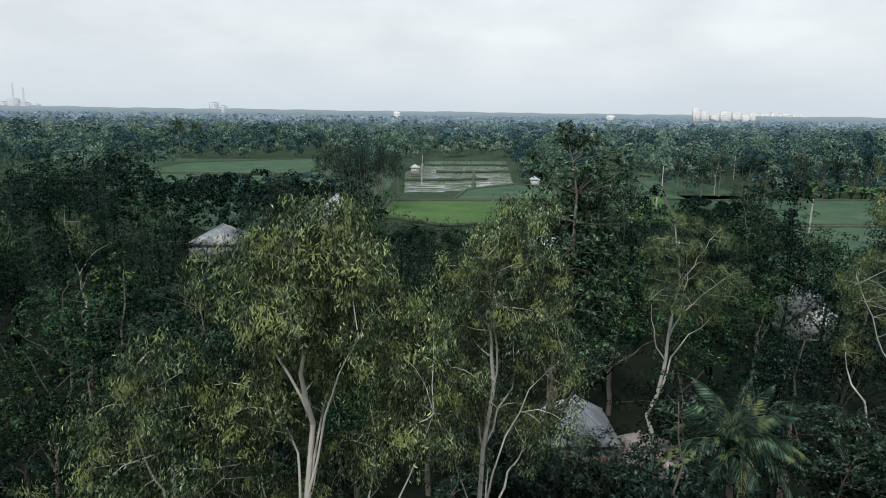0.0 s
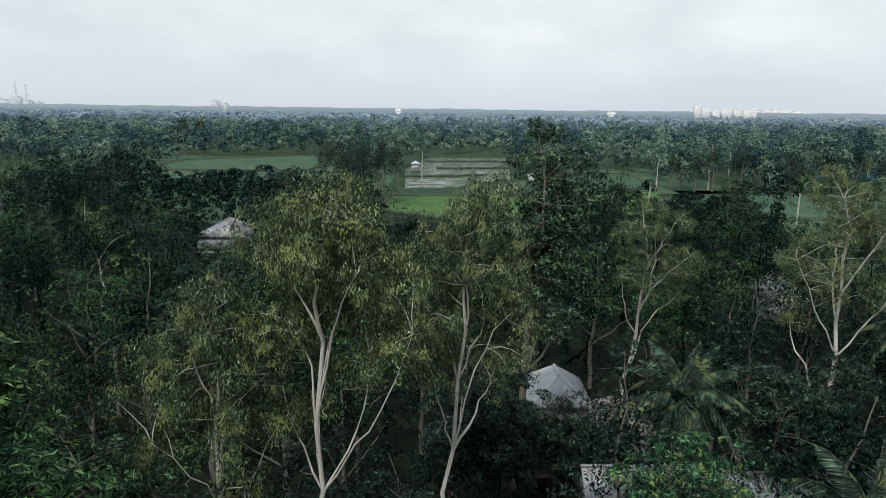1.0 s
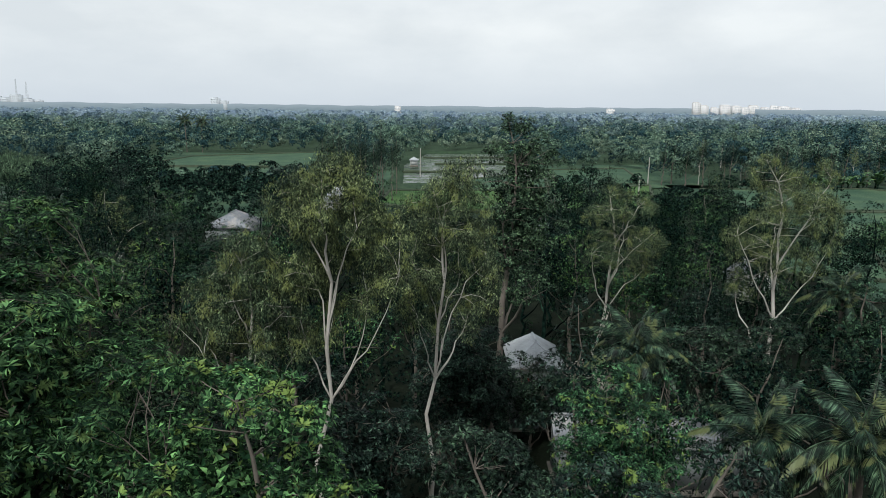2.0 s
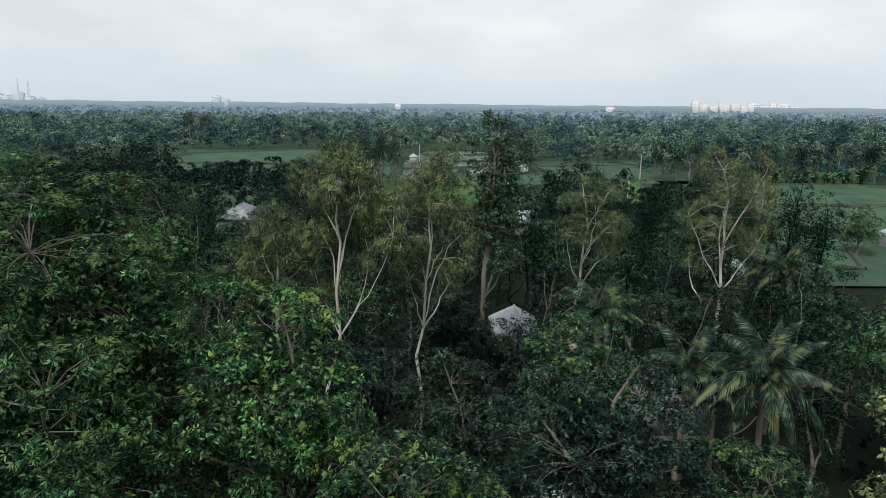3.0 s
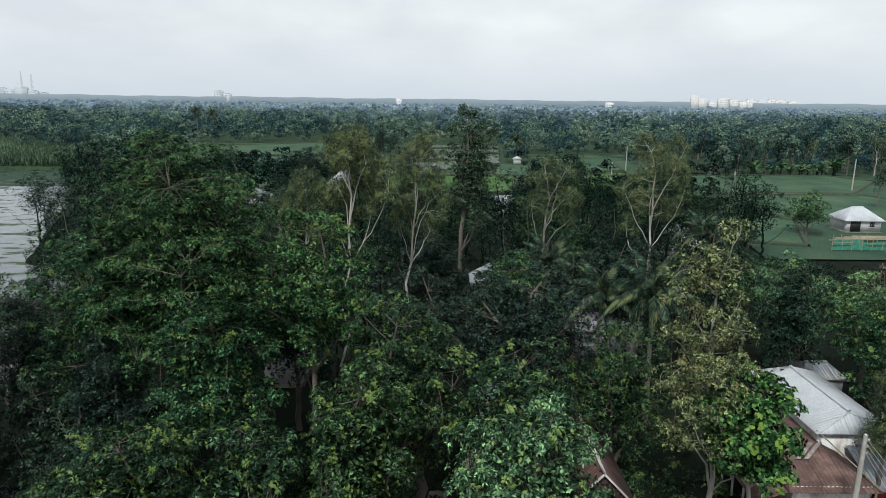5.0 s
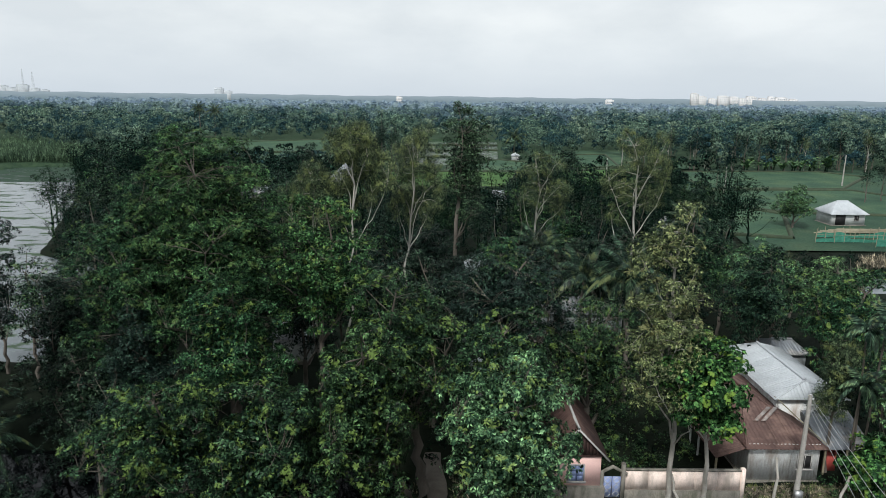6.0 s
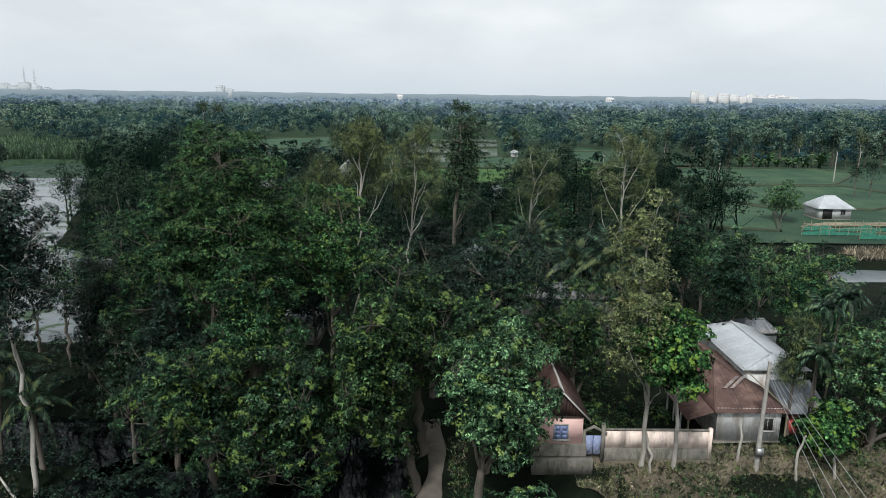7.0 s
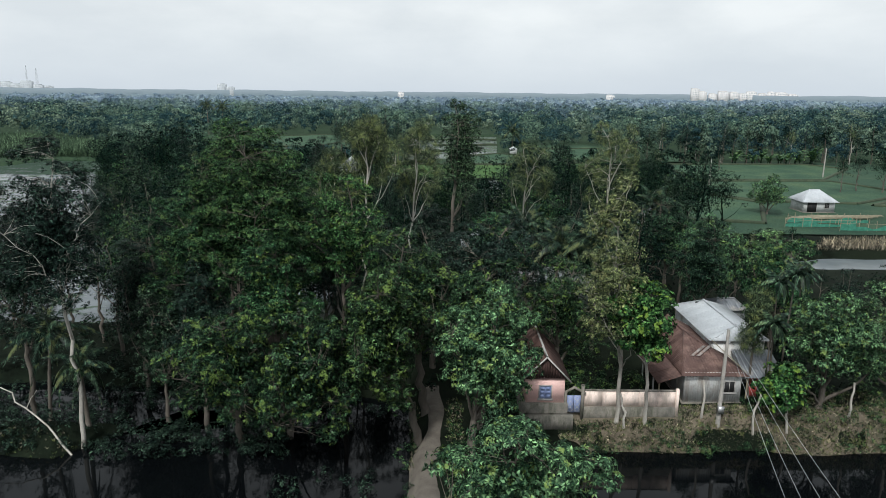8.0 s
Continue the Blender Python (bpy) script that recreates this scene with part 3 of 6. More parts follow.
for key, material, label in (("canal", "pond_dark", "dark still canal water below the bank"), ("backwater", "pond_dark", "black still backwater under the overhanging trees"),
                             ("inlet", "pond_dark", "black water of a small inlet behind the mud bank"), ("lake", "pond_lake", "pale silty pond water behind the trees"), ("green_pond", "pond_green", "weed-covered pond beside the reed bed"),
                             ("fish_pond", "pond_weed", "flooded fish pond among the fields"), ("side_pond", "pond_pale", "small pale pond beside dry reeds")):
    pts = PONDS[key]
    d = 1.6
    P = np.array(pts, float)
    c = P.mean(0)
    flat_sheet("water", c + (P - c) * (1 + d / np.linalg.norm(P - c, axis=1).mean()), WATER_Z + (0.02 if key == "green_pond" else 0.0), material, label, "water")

MEADOWS = [[(47.5, 49), (90, 49), (130, 70), (134, 160), (62, 158), (60, 95), (50, 62)], [(-150, 186), (-60, 200), (-12, 195), (-12, 262), (-100, 262)], [(37, 152), (80, 150), (80, 220), (37, 220)], [(-30, 92), (-10, 92), (-10, 194), (-60, 194), (-58, 130)]]
for pts in MEADOWS:
    flat_sheet("meadow", pts, 0.9, "rough_grass" if pts is MEADOWS[0] else "grass", "rough green meadow between the woods", "meadow")
FIELDS = [
    # corners, material, label
    ([(46, 60), (57, 57), (66, 78), (60, 88), (48, 84)], "grass", "green grass plot with low bunds"),
    ([(58, 90), (67, 80), (84, 78), (104, 92), (98, 112), (66, 110)], "grass", "mown green field beside the tin shed"),
    ([(66, 112), (97, 114), (118, 140), (112, 152), (68, 148)], "grass", "green field in front of the banana plants"),
    ([(86, 76), (110, 70), (122, 110), (106, 92)], "grass", "grass field crossed by a bund"),
    ([(-9, 118), (3, 108), (20, 110), (26, 142), (-8, 140)], "paddy", "bright green paddy plot"),
    ([(6, 143), (30, 144), (33, 170), (24, 178), (10, 164)], "grass", "dark green crop plot beside the fish pond"),
    ([(28, 112), (44, 106), (58, 156), (34, 142)], "paddy", "yellowish green paddy plot"),
    ([(36, 152), (58, 160), (64, 204), (36, 196)], "grass", "open green field between tree rows"),
    ([(-92, 198), (-40, 200), (-34, 226), (-42, 272), (-90, 240)], "grass", "pale green field between the woods"),
    ([(-85, 152), (-70, 150), (-58, 196), (-88, 194)], "grass", "grassy strip along the pond"),
]
for pts, material, label in FIELDS:
    flat_sheet("field", pts, 0.98, material, label, "field")
    S = Soup()
    for a, b in zip(pts, pts[1:] + pts[:1]):
        S.tube([(a[0], a[1], 0.92), ((a[0] + b[0]) / 2, (a[1] + b[1]) / 2, 0.95), (b[0], b[1], 0.92)], [0.4, 0.45, 0.4], 6)
    bund = new("field_bund", S.mesh("field_bund"))
    bund.data.materials.append(M["bund"])
    tagged(bund, "low earth bund round a field", "bund", kind="structure")

for k, (a, b) in enumerate((((-8, 196), (18, 203)), ((2, 226), (31, 232)), ((-3, 258), (32, 262)), ((12, 172), (15, 230)))):
    S = Soup()
    u = np.linspace(0, 1, 14)
    S.tube(np.stack([a[0] + (b[0] - a[0]) * u, a[1] + (b[1] - a[1]) * u + 0.6 * np.sin(u * 9 + k), np.full(14, -0.1)], -1), 0.55 + 0.15 * np.sin(u * 17 + k), 7)
    bund = new("pond_bund", S.mesh("pond_bund"))
    bund.data.materials.append(M["bund"])
    tagged(bund, "low muddy bund between flooded plots", "bund", kind="structure")

OPEN = [f[0] for f in FIELDS] + list(PONDS.values())
OPEN_EXTRA = [[(47, 27), (90, 27), (126, 70), (126, 148), (68, 148), (60, 95), (52, 60)], [(-170, 118), (-92, 118), (-84, 150), (-100, 180), (-170, 220)], [(-9, 106), (30, 104), (36, 150), (-9, 160)]]


def is_open(x, y, margin):
    x, y = np.asarray(x, float), np.asarray(y, float)
    out = np.zeros(x.shape, bool)
    for pts in OPEN + OPEN_EXTRA:
        out |= seg_dist(x, y, pts) < margin
    return out


# footpath on the dike
S = Soup()
ys = np.linspace(-46, -5, 42)
cx = 5.35 + 0.18 * np.sin(ys * 0.5)
hw = 0.46 + 0.08 * np.sin(ys * 1.3)
zz = np.maximum(land_height(cx, ys), 0.55) + 0.06
V = np.stack([np.stack([cx - hw - 0.9, ys, zz * 0 - 0.6], -1), np.stack([cx - hw, ys, zz - 0.05], -1), np.stack([cx, ys, zz], -1), np.stack([cx + hw, ys, zz - 0.05], -1), np.stack([cx + hw + 0.9, ys, zz * 0 - 0.6], -1)], 1).reshape(-1, 3)
i, j = np.meshgrid(np.arange(41), np.arange(4), indexing="ij")
k = i * 5 + j
S.add(V, np.stack([k, k + 1, k + 6, k + 5], -1))
path = new("footpath", S.mesh("footpath"))
path.data.materials.append(M["path"])
tagged(path, "bare trodden earth footpath on a dike", "path", kind="structure")

# ---- the trees that stand out ----
T = add_tree
def place(style, name, label, x, y, top, low, r, seed, leaves=None, bark="bark", crown=None, base=None, group="", **kw):
    """A tree whose crown stands round (x, y); base: where the trunk stands, when it leans."""
    bx, by = base or (x, y)
    g = max(ground_z(bx, by), -0.5)
    me = tree_meshes(style, top - g, low - g, r, seed, lean=(x - bx, y - by), **kw)
    return T(me, name, label, (bx, by, g), leaves or style, bark, group=group)


place("euc", "eucalyptus_tree", "tall pale-barked eucalyptus with drooping olive foliage", 0.5, 0.1, 19.2, 12.6, 2.2, 11, bark="bark_pale", base=(-0.1, 0.0), clumps=120, limbs=9, twigs=1, taper=0.6, trunk_r=0.078, bough=0.24, fork=0.72, bough_gap=1.5, hollow=0.6, skirt=1.05, airy=0.95, less=1.25)
place("euc", "eucalyptus_tree", "lower eucalyptus with a hanging yellowish-olive crown", -2.4, 0.3, 16.9, 11.0, 1.9, 71, bark="bark_pale", base=(-1.6, 0.4), clumps=90, limbs=7, twigs=1, taper=0.6, trunk_r=0.08, bough=0.27, bough_gap=1.45, fork=0.7, hollow=0.5, airy=0.45, less=1.2)
place("euc", "eucalyptus_tree", "slender eucalyptus with a thinner crown and pale trunk", 3.9, 4.2, 18.9, 11.0, 1.8, 12, bark="bark_pale", base=(3.2, 4.3), clumps=110, limbs=8, twigs=1, taper=0.6, trunk_r=0.08, bough=0.27, bough_gap=1.45, fork=0.72, hollow=0.5, skirt=0.95, airy=0.8, less=1.2)
place("olive", "tall_tree", "tall dark olive tree behind the eucalyptus pair", 7.5, 13.5, 20.4, 10.5, 2.3, 63, leaves="olive_mid", base=(6.4, 14.2), hollow=0.35, clumps=170, limbs=6, trunk_r=0.18, fork=0.5)
place("mango", "round_tree", "dark tree before the grey house", 6.0, 13.6, 9.4, 3.0, 2.0, 58, leaves="mango_plain", clumps=60, limbs=5, trunk_r=0.16, fork=0.4)
place("mango", "round_tree", "low dark tree between tin roofs", 11.3, 16.9, 6.2, 1.6, 1.8, 59, leaves="mango_plain", clumps=40, limbs=5, trunk_r=0.12, fork=0.4)
place("mango", "bush_tree", "low dark bushy tree beside the grey house", 9.0, 17.2, 7.0, 1.2, 1.8, 62, leaves="mango_plain", clumps=36, limbs=4, trunk_r=0.1, fork=0.4)
place("mango", "bush_tree", "dark bushy tree beside the grey house", 7.0, 17.6, 6.6, 1.5, 1.5, 64, leaves="mango_plain", clumps=36, limbs=4, trunk_r=0.1, fork=0.4)
place("olive", "round_tree", "dark tree under the eucalyptus pair", 0.8, 3.2, 11.5, 3.0, 2.6, 60, leaves="mango_plain", clumps=70, limbs=5, trunk_r=0.16, fork=0.4)
place("olive", "round_tree", "dark tree below the pale trunk", -3.2, 1.5, 11.0, 3.0, 2.4, 61, leaves="mango_plain", clumps=70, limbs=5, trunk_r=0.16, fork=0.4)
place("euc", "eucalyptus_tree", "leaning eucalyptus with a forked pale trunk", 15.2, 23.2, 15.9, 9.4, 2.6, 14, leaves="euc", bark="bark_pale", base=(14.0, 23.9), airy=0.4, clumps=100, limbs=6, twigs=1, taper=0.5, trunk_r=0.12, fork=0.7)
place("euc", "eucalyptus_tree", "tall grey-green eucalyptus with a bare white fork", 22.0, 16.8, 18.3, 10.8, 2.9, 15, leaves="euc", bark="bark_pale", base=(22.0, 16.8), airy=0.4, clumps=110, limbs=6, twigs=1, taper=0.5, trunk_r=0.12, fork=0.7)
place("feathery", "rain_tree", "large spreading tree with feathery bright green foliage", -5.6, -7.6, 19.0, 6.5, 4.6, 16, bough=0.36, bough_gap=1.15, base=(-5.0, -6.2), clumps=200, limbs=9, trunk_r=0.19, fork=0.4, hollow=0.55, skirt=1.0, less=0.9)
place("feathery", "rain_tree", "tall feathery tree with a bright rounded top", -6.4, -5.6, 19.2, 9.5, 3.3, 67, bough=0.36, bough_gap=1.15, base=(-6.0, -5.2), clumps=150, limbs=7, trunk_r=0.13, fork=0.4, hollow=0.4)
place("feathery", "rain_tree", "smaller feathery tree beside the pond", -9.8, -6.9, 16.9, 5.5, 3.2, 17, bough=0.36, bough_gap=1.15, base=(-8.8, -6.2), clumps=130, limbs=6, trunk_r=0.18, fork=0.4)
place("rosette", "almond_tree", "thin-stemmed tree with bright rosettes of leaves", -0.4, -7.8, 16.0, 8.0, 2.9, 18, base=(-0.6, -6.6), clumps=97, limbs=8, trunk_r=0.15, fork=0.5)
place("rosette", "almond_tree", "low bright-leaved tree with young yellowish tips", -4.2, -10.4, 12.6, 5.0, 2.7, 19, base=(-4.4, -8.6), clumps=92, limbs=7, trunk_r=0.15, fork=0.45)
place("mango", "mango_tree", "dark mango tree with yellow-green young tips", 3.6, -10.2, 13.3, 4.5, 3.0, 20, base=(4.9, -8.8), clumps=138, limbs=7, trunk_r=0.24, fork=0.4)
place("mango", "mango_tree", "broad dark glossy mango tree", 8.9, -6.2, 13.0, 7.4, 3.3, 21, leaves="mango_plain", clumps=172, limbs=8, trunk_r=0.26, fork=0.4)
place("mango", "mango_tree", "dark mango tree beside the palms", 13.6, -6.2, 10.6, 3.5, 2.8, 22, leaves="mango", clumps=126, limbs=7, trunk_r=0.22, fork=0.4)
place("mango", "mango_tree", "mango tree with many fresh yellow-green shoots", 8.4, -12.2, 11.6, 4.5, 2.4, 23, whole=True, base=(8.2, -11.0), clumps=114, limbs=7, trunk_r=0.2, fork=0.4)
place("mango", "mango_tree", "mango tree leaning over the black water", 2.3, -14.2, 11.9, 3.6, 2.6, 24, whole=True, base=(4.6, -12.0), clumps=126, limbs=7, trunk_r=0.22, fork=0.35)
place("mango", "mango_tree", "mid-green mango tree beside the footpath", 8.2, -16.6, 11.6, 3.4, 2.8, 25, whole=True, skirt=0.8, base=(7.2, -15.8), clumps=161, limbs=8, trunk_r=0.24, fork=0.35, leaves="leafy")
place("mango", "mango_tree", "low mango tree over the backwater", -1.6, -14.9, 9.8, 2.4, 3.0, 26, whole=True, leaves="mango", base=(-3.6, -10.4), clumps=149, limbs=8, trunk_r=0.2, fork=0.35)
place("mango", "mango_tree", "dark low tree with bare leaning stems", -6.2, -14.2, 9.2, 2.2, 2.9, 27, leaves="mango", base=(-6.4, -11.0), clumps=149, limbs=8, trunk_r=0.2, fork=0.35)
place("olive", "pond_tree", "dark tree above the pond bank", -8.8, -9.9, 10.9, 3.0, 2.5, 28, leaves="mango_plain", clumps=103, limbs=6, trunk_r=0.16, fork=0.4)
place("olive", "pond_tree", "thin dark tree beside the pale pond", -12.0, -5.5, 9.0, 2.5, 2.4, 29, leaves="mango_plain", clumps=92, limbs=6, trunk_r=0.14, fork=0.4)
place("mango", "mango_tree", "round dark mango tree below the eucalyptus", 5.2, -1.8, 12.2, 4.0, 2.7, 30, leaves="mango_plain", clumps=114, limbs=6, trunk_r=0.2, fork=0.4)
place("mango", "mango_tree", "dark mango tree beside the tin roof", 4.4, 10.4, 12.0, 4.0, 2.2, 31, leaves="mango_plain", clumps=92, limbs=6, trunk_r=0.2, fork=0.4)
place("feathery", "young_tree", "light green feathery young tree", 9.6, 2.2, 11.8, 5.5, 2.0, 32, leaves="rosette", clumps=55, limbs=5, trunk_r=0.12, fork=0.4)
place("yellowish", "slender_tree", "slender yellowish tree with thin pale stem", 15.5, -12.2, 16.6, 5.0, 1.9, 33, base=(16.6, -10.9), clumps=140, limbs=11, trunk_r=0.11, fork=0.8, hollow=0.25, airy=0.10, close=0.9, bark="bark_pale")
place("broad", "broadleaf_tree", "bright green broad-leaved tree before the shack", 17.2, -12.5, 10.6, 5.2, 1.9, 34, base=(18.3, -11.0), clumps=86, limbs=6, trunk_r=0.11, fork=0.4, bark="bark_pale")
place("olive", "waterside_tree", "tall dark tree with a pale trunk standing by the water", -16.3, -11.6, 18.3, 7.0, 3.1, 35, leaves="mango_plain", base=(-15.7, -12.2), clumps=150, limbs=7, trunk_r=0.12, fork=0.5, bark="bark_pale")
place("olive", "waterside_tree", "dark tree at the pond's edge", -21.0, -8.0, 15.2, 4.0, 3.4, 36, leaves="mango_plain", clumps=135, limbs=6, trunk_r=0.16, fork=0.5)
place("olive", "dike_tree", "leafy tree with bare twigs beside the dike", 8.5, -27.8, 9.9, 2.0, 3.2, 37, whole=True, leaves="leafy", base=(8.2, -27.0), clumps=143, limbs=9, trunk_r=0.16, fork=0.35)
place("olive", "bank_tree", "broad leafy tree on the canal bank", 30.2, -9.8, 9.2, 2.6, 3.3, 38, whole=True, leaves="leafy", base=(29.6, -9.6), clumps=149, limbs=8, trunk_r=0.2, fork=0.35)
place("mango", "bank_tree", "broad leafy tree further along the bank", 35.5, -8.0, 9.5, 3.0, 3.2, 39, leaves="leafy", clumps=114, limbs=7, trunk_r=0.2, fork=0.35)
place("broad", "bank_bush", "bright green bushy tree beside the shack", 26.6, -10.9, 5.0, 1.5, 1.3, 40, clumps=36, limbs=4, trunk_r=0.08, fork=0.35, base=(26.6, -10.6))
place("euc", "willow_tree", "small drooping light green tree behind the tin house", 26.0, -7.9, 9.3, 4.0, 1.0, 41, leaves="euc", clumps=42, limbs=4, trunk_r=0.08, fork=0.5)
place("mango", "round_tree", "dense green tree behind the compound", 28.6, 7.2, 11.0, 3.0, 3.0, 42, leaves="leafy", clumps=114, limbs=6, trunk_r=0.2, fork=0.4)
place("rosette", "round_tree", "yellow-green bushy tree near the side pond", 31.8, 1.4, 10.4, 3.0, 3.2, 43, leaves="rosette", clumps=114, limbs=6, trunk_r=0.2, fork=0.4)
place("olive", "round_tree", "olive tree with thin hanging stems", 26.2, 2.0, 11.8, 4.0, 2.0, 44, clumps=80, limbs=6, trunk_r=0.14, fork=0.5)
place("mango", "round_tree", "dark tree behind the palms", 19.0, 13.6, 10.6, 3.0, 3.0, 45, leaves="mango_plain", clumps=114, limbs=7, trunk_r=0.2, fork=0.4)
place("mango", "round_tree", "dark round tree in the village", 28.2, 16.6, 11.5, 3.0, 3.0, 46, leaves="olive", clumps=103, limbs=7, trunk_r=0.2, fork=0.4)
place("mango", "round_tree", "dense dark tree in the village", 34.5, 7.5, 9.8, 3.0, 2.8, 47, leaves="leafy", clumps=92, limbs=6, trunk_r=0.2, fork=0.4)
place("mango", "crown_tree", "dark glossy round-topped tree above the others", -12.8, 54.0, 14.3, 7.0, 2.0, 48, leaves="mango_plain", clumps=50, limbs=5, trunk_r=0.15, fork=0.4)
place("mango", "round_tree", "dark tree beside the eucalyptus", -6.8, 3.0, 12.2, 4.0, 2.8, 49, leaves="olive", clumps=92, limbs=6, trunk_r=0.18, fork=0.4)
place("olive", "round_tree", "grey-green tree behind the eucalyptus", -8.6, 18.2, 13.8, 4.5, 2.8, 50, clumps=86, limbs=6, trunk_r=0.18, fork=0.4)
place("olive", "field_tree", "round tree beside the tin shed", 61.5, 66.0, 7.8, 1.5, 3.0, 51, leaves="leafy", clumps=80, limbs=6, trunk_r=0.16, fork=0.4, size=1.3)
place("olive", "pond_tree", "dense dark tree standing between two ponds", -15.2, -4.0, 11.8, 2.5, 2.6, 65, leaves="mango_plain", clumps=110, limbs=6, trunk_r=0.15, fork=0.4)
place("olive", "pond_tree", "dark bushy tree on the pond bank", -11.8, -8.8, 9.0, 1.5, 2.2, 66, leaves="mango_plain", clumps=90, limbs=6, trunk_r=0.13, fork=0.4)
KEY = [(-15.2, -4, 2.4), (-0.5, 0.2, 2.5), (3.7, 4.3, 2), (7.5, 13.5, 2), (15, 25, 2.5), (22, 16.8, 2.5), (-5.6, -7.6, 4), (-0.4, -7.8, 2), (3.6, -10.2, 2.5), (8.9, -6.2, 3), (13.6, -6.2, 2.5), (5.2, -1.8, 2.5), (4.4, 10.4, 2.2), (8.5, 12.0, 3.0), (8.8, 16.5, 2.5),
       (9.6, 2.2, 2), (28.6, 7.2, 3), (31.8, 1.4, 3), (26.2, 2, 2), (19, 13.6, 2.6), (28.2, 16.6, 2.6), (34.5, 7.5, 2.6), (-12.8, 54, 3), (-6.8, 3, 2.5), (-8.6, 18.2, 2.5), (-16.3, -11.6, 2), (-21, -8, 2.5), (14.3, 14, 2.2), (17.5, 0.4, 2.4), (14.7, 2.2, 2.0),
       (-12, -5.5, 2.2), (30.2, -9.8, 3.2), (33.5, -8.5, 3), (61.5, 66, 3)]

# ---- palms ----
def frond_mesh(seed, length=3.0, leaflets=34, droop=1.0, width=0.075, reach=0.62):
    """One feather frond that springs from the origin along +x."""
    rng = np.random.default_rng(seed)
    t = np.linspace(0, 1, 14)
    x = length * (t - 0.22 * droop * t ** 2.2)
    z = length * (0.55 * t - (0.55 + 0.70 * droop) * t ** 2.2)
    S = Soup()
    mid_ = np.stack([x, 0.05 * np.sin(t * 3) * length * rng.uniform(-1, 1), z], -1)
    S.tube(mid_, np.linspace(0.045, 0.008, 14), 4, cap=False)
    u = np.linspace(0.14, 0.99, leaflets)
    B = np.stack([np.interp(u, t, mid_[:, k]) for k in range(3)], -1)
    tan = unit(np.stack([np.interp(u, t, np.gradient(mid_[:, k])) for k in range(3)], -1))
    size = reach * np.sin(np.clip(u * 0.92 + 0.12, 0, 1) * math.pi) ** 0.6 + 0.12
    for s in (-1, 1):
        A = unit(tan * 0.6 + np.array((0, s, 0)) * 0.7 + np.array((0, 0, -1)) * (0.6 + 0.9 * rng.uniform(0, 1, leaflets))[:, None])
        V, Q = leaf_soup(B, A, np.tile((0.1, 0, 1.0), (leaflets, 1)), size, width, 0.1)
        S.add(V, Q)
    return S.mesh("frond")


FRONDS = [frond_mesh(70 + k, 3.1, 72, d, 0.036, 0.68) for k, d in enumerate((0.25, 0.6, 0.95, 1.3))]
FAN = [frond_mesh(80 + k, 1.5, 20, d, 0.11, 0.5) for k, d in enumerate((0.5, 0.9, 1.3))]


def palm(name, label, x, y, crown_z, fronds, seed, scale=1.0, kinds=FRONDS, r=0.16, lean=0.4, group="", old=False):
    rng = np.random.default_rng(seed)
    g = max(ground_z(x, y), -0.4)
    t = thing(name, label, "palm", (x, y, g), group)
    h = crown_z - g
    a = rng.uniform(0, 6.28)
    tops = np.array((math.cos(a) * lean, math.sin(a) * lean, h))
    k = max(10, int(h * 4))
    u = np.linspace(0, 1, k)
    pts = np.stack([tops[0] * u ** 1.6 - 0, tops[1] * u ** 1.6, -0.3 + (h + 0.3) * u], -1)
    S = Soup()
    rings = r * (1.0 - 0.3 * u) * (1 + 0.07 * (np.arange(k) % 2)) + r * 0.5 * np.exp(-u * h * 2.5)
    S.tube(pts, rings, 8)
    part("trunk", S, M["bark"], t)
    for j in range(fronds):
        f = (j + 0.5) / fronds
        me = kinds[min(len(kinds) - 1, int(f * len(kinds)))]
        ob = part("frond", me, M["palm"], t)
        ob.matrix_basis = Matrix.Translation(Vector(tops) * UNIT) @ pose(0, 0, 0, rng.uniform(-12, 12), -(74 - 86 * f + rng.uniform(-8, 8)), j * 137.5 + rng.uniform(-12, 12)) @ Matrix.Diagonal((scale,) * 3 + (1,))
    if kinds is FRONDS:
        S = Soup()
        for j in range(7):
            b = j * 0.9 + rng.uniform(0, 0.4)
            c = np.array((math.cos(b) * 0.24, math.sin(b) * 0.24, -0.28 - 0.12 * (j % 2)))
            S.tube([c + (0, 0, 0.13), c + (0, 0, 0.08), c, c - (0, 0, 0.09), c - (0, 0, 0.13)], [0.02, 0.085, 0.115, 0.08, 0.015], 8)
        nuts = part("coconut_bunch", S, M["olive"], t, "green coconuts under the crown")
        nuts.matrix_basis = Matrix.Translation(Vector(tops) * UNIT)
    return t


palm("coconut_palm", "coconut palm with long arching fronds beside the house", 13.8, 12.8, 8.3, 24, 1)
palm("coconut_palm", "coconut palm with hanging lower fronds", 17.5, 0.5, 9.4, 24, 2, 1.05)
palm("coconut_palm", "young upright coconut palm among mango trees", 14.6, 2.2, 8.9, 17, 3, 0.95)
palm("coconut_palm", "coconut palm leaning at the water's edge", -19.0, -9.6, 5.9, 17, 4, 0.95, r=0.13, lean=0.9)
palm("coconut_palm", "young coconut palm on the muddy bank", -15.9, -10.9, 4.5, 14, 5, 0.72, r=0.14, lean=0.6)
palm("coconut_palm", "coconut palm behind the white-forked eucalyptus", 27.4, 18.6, 9.6, 18, 6, 0.9)
for k, (x, y, z) in enumerate(((-101, 266, 13.4), (-95, 267, 12.6), (29, 181, 7.6))):
    palm("date_palm", "palm with a full grey-green crown before the far woods", x, y, z, 20, 40 + k, 1.5, FRONDS, 0.2, 0.5, "far palms")
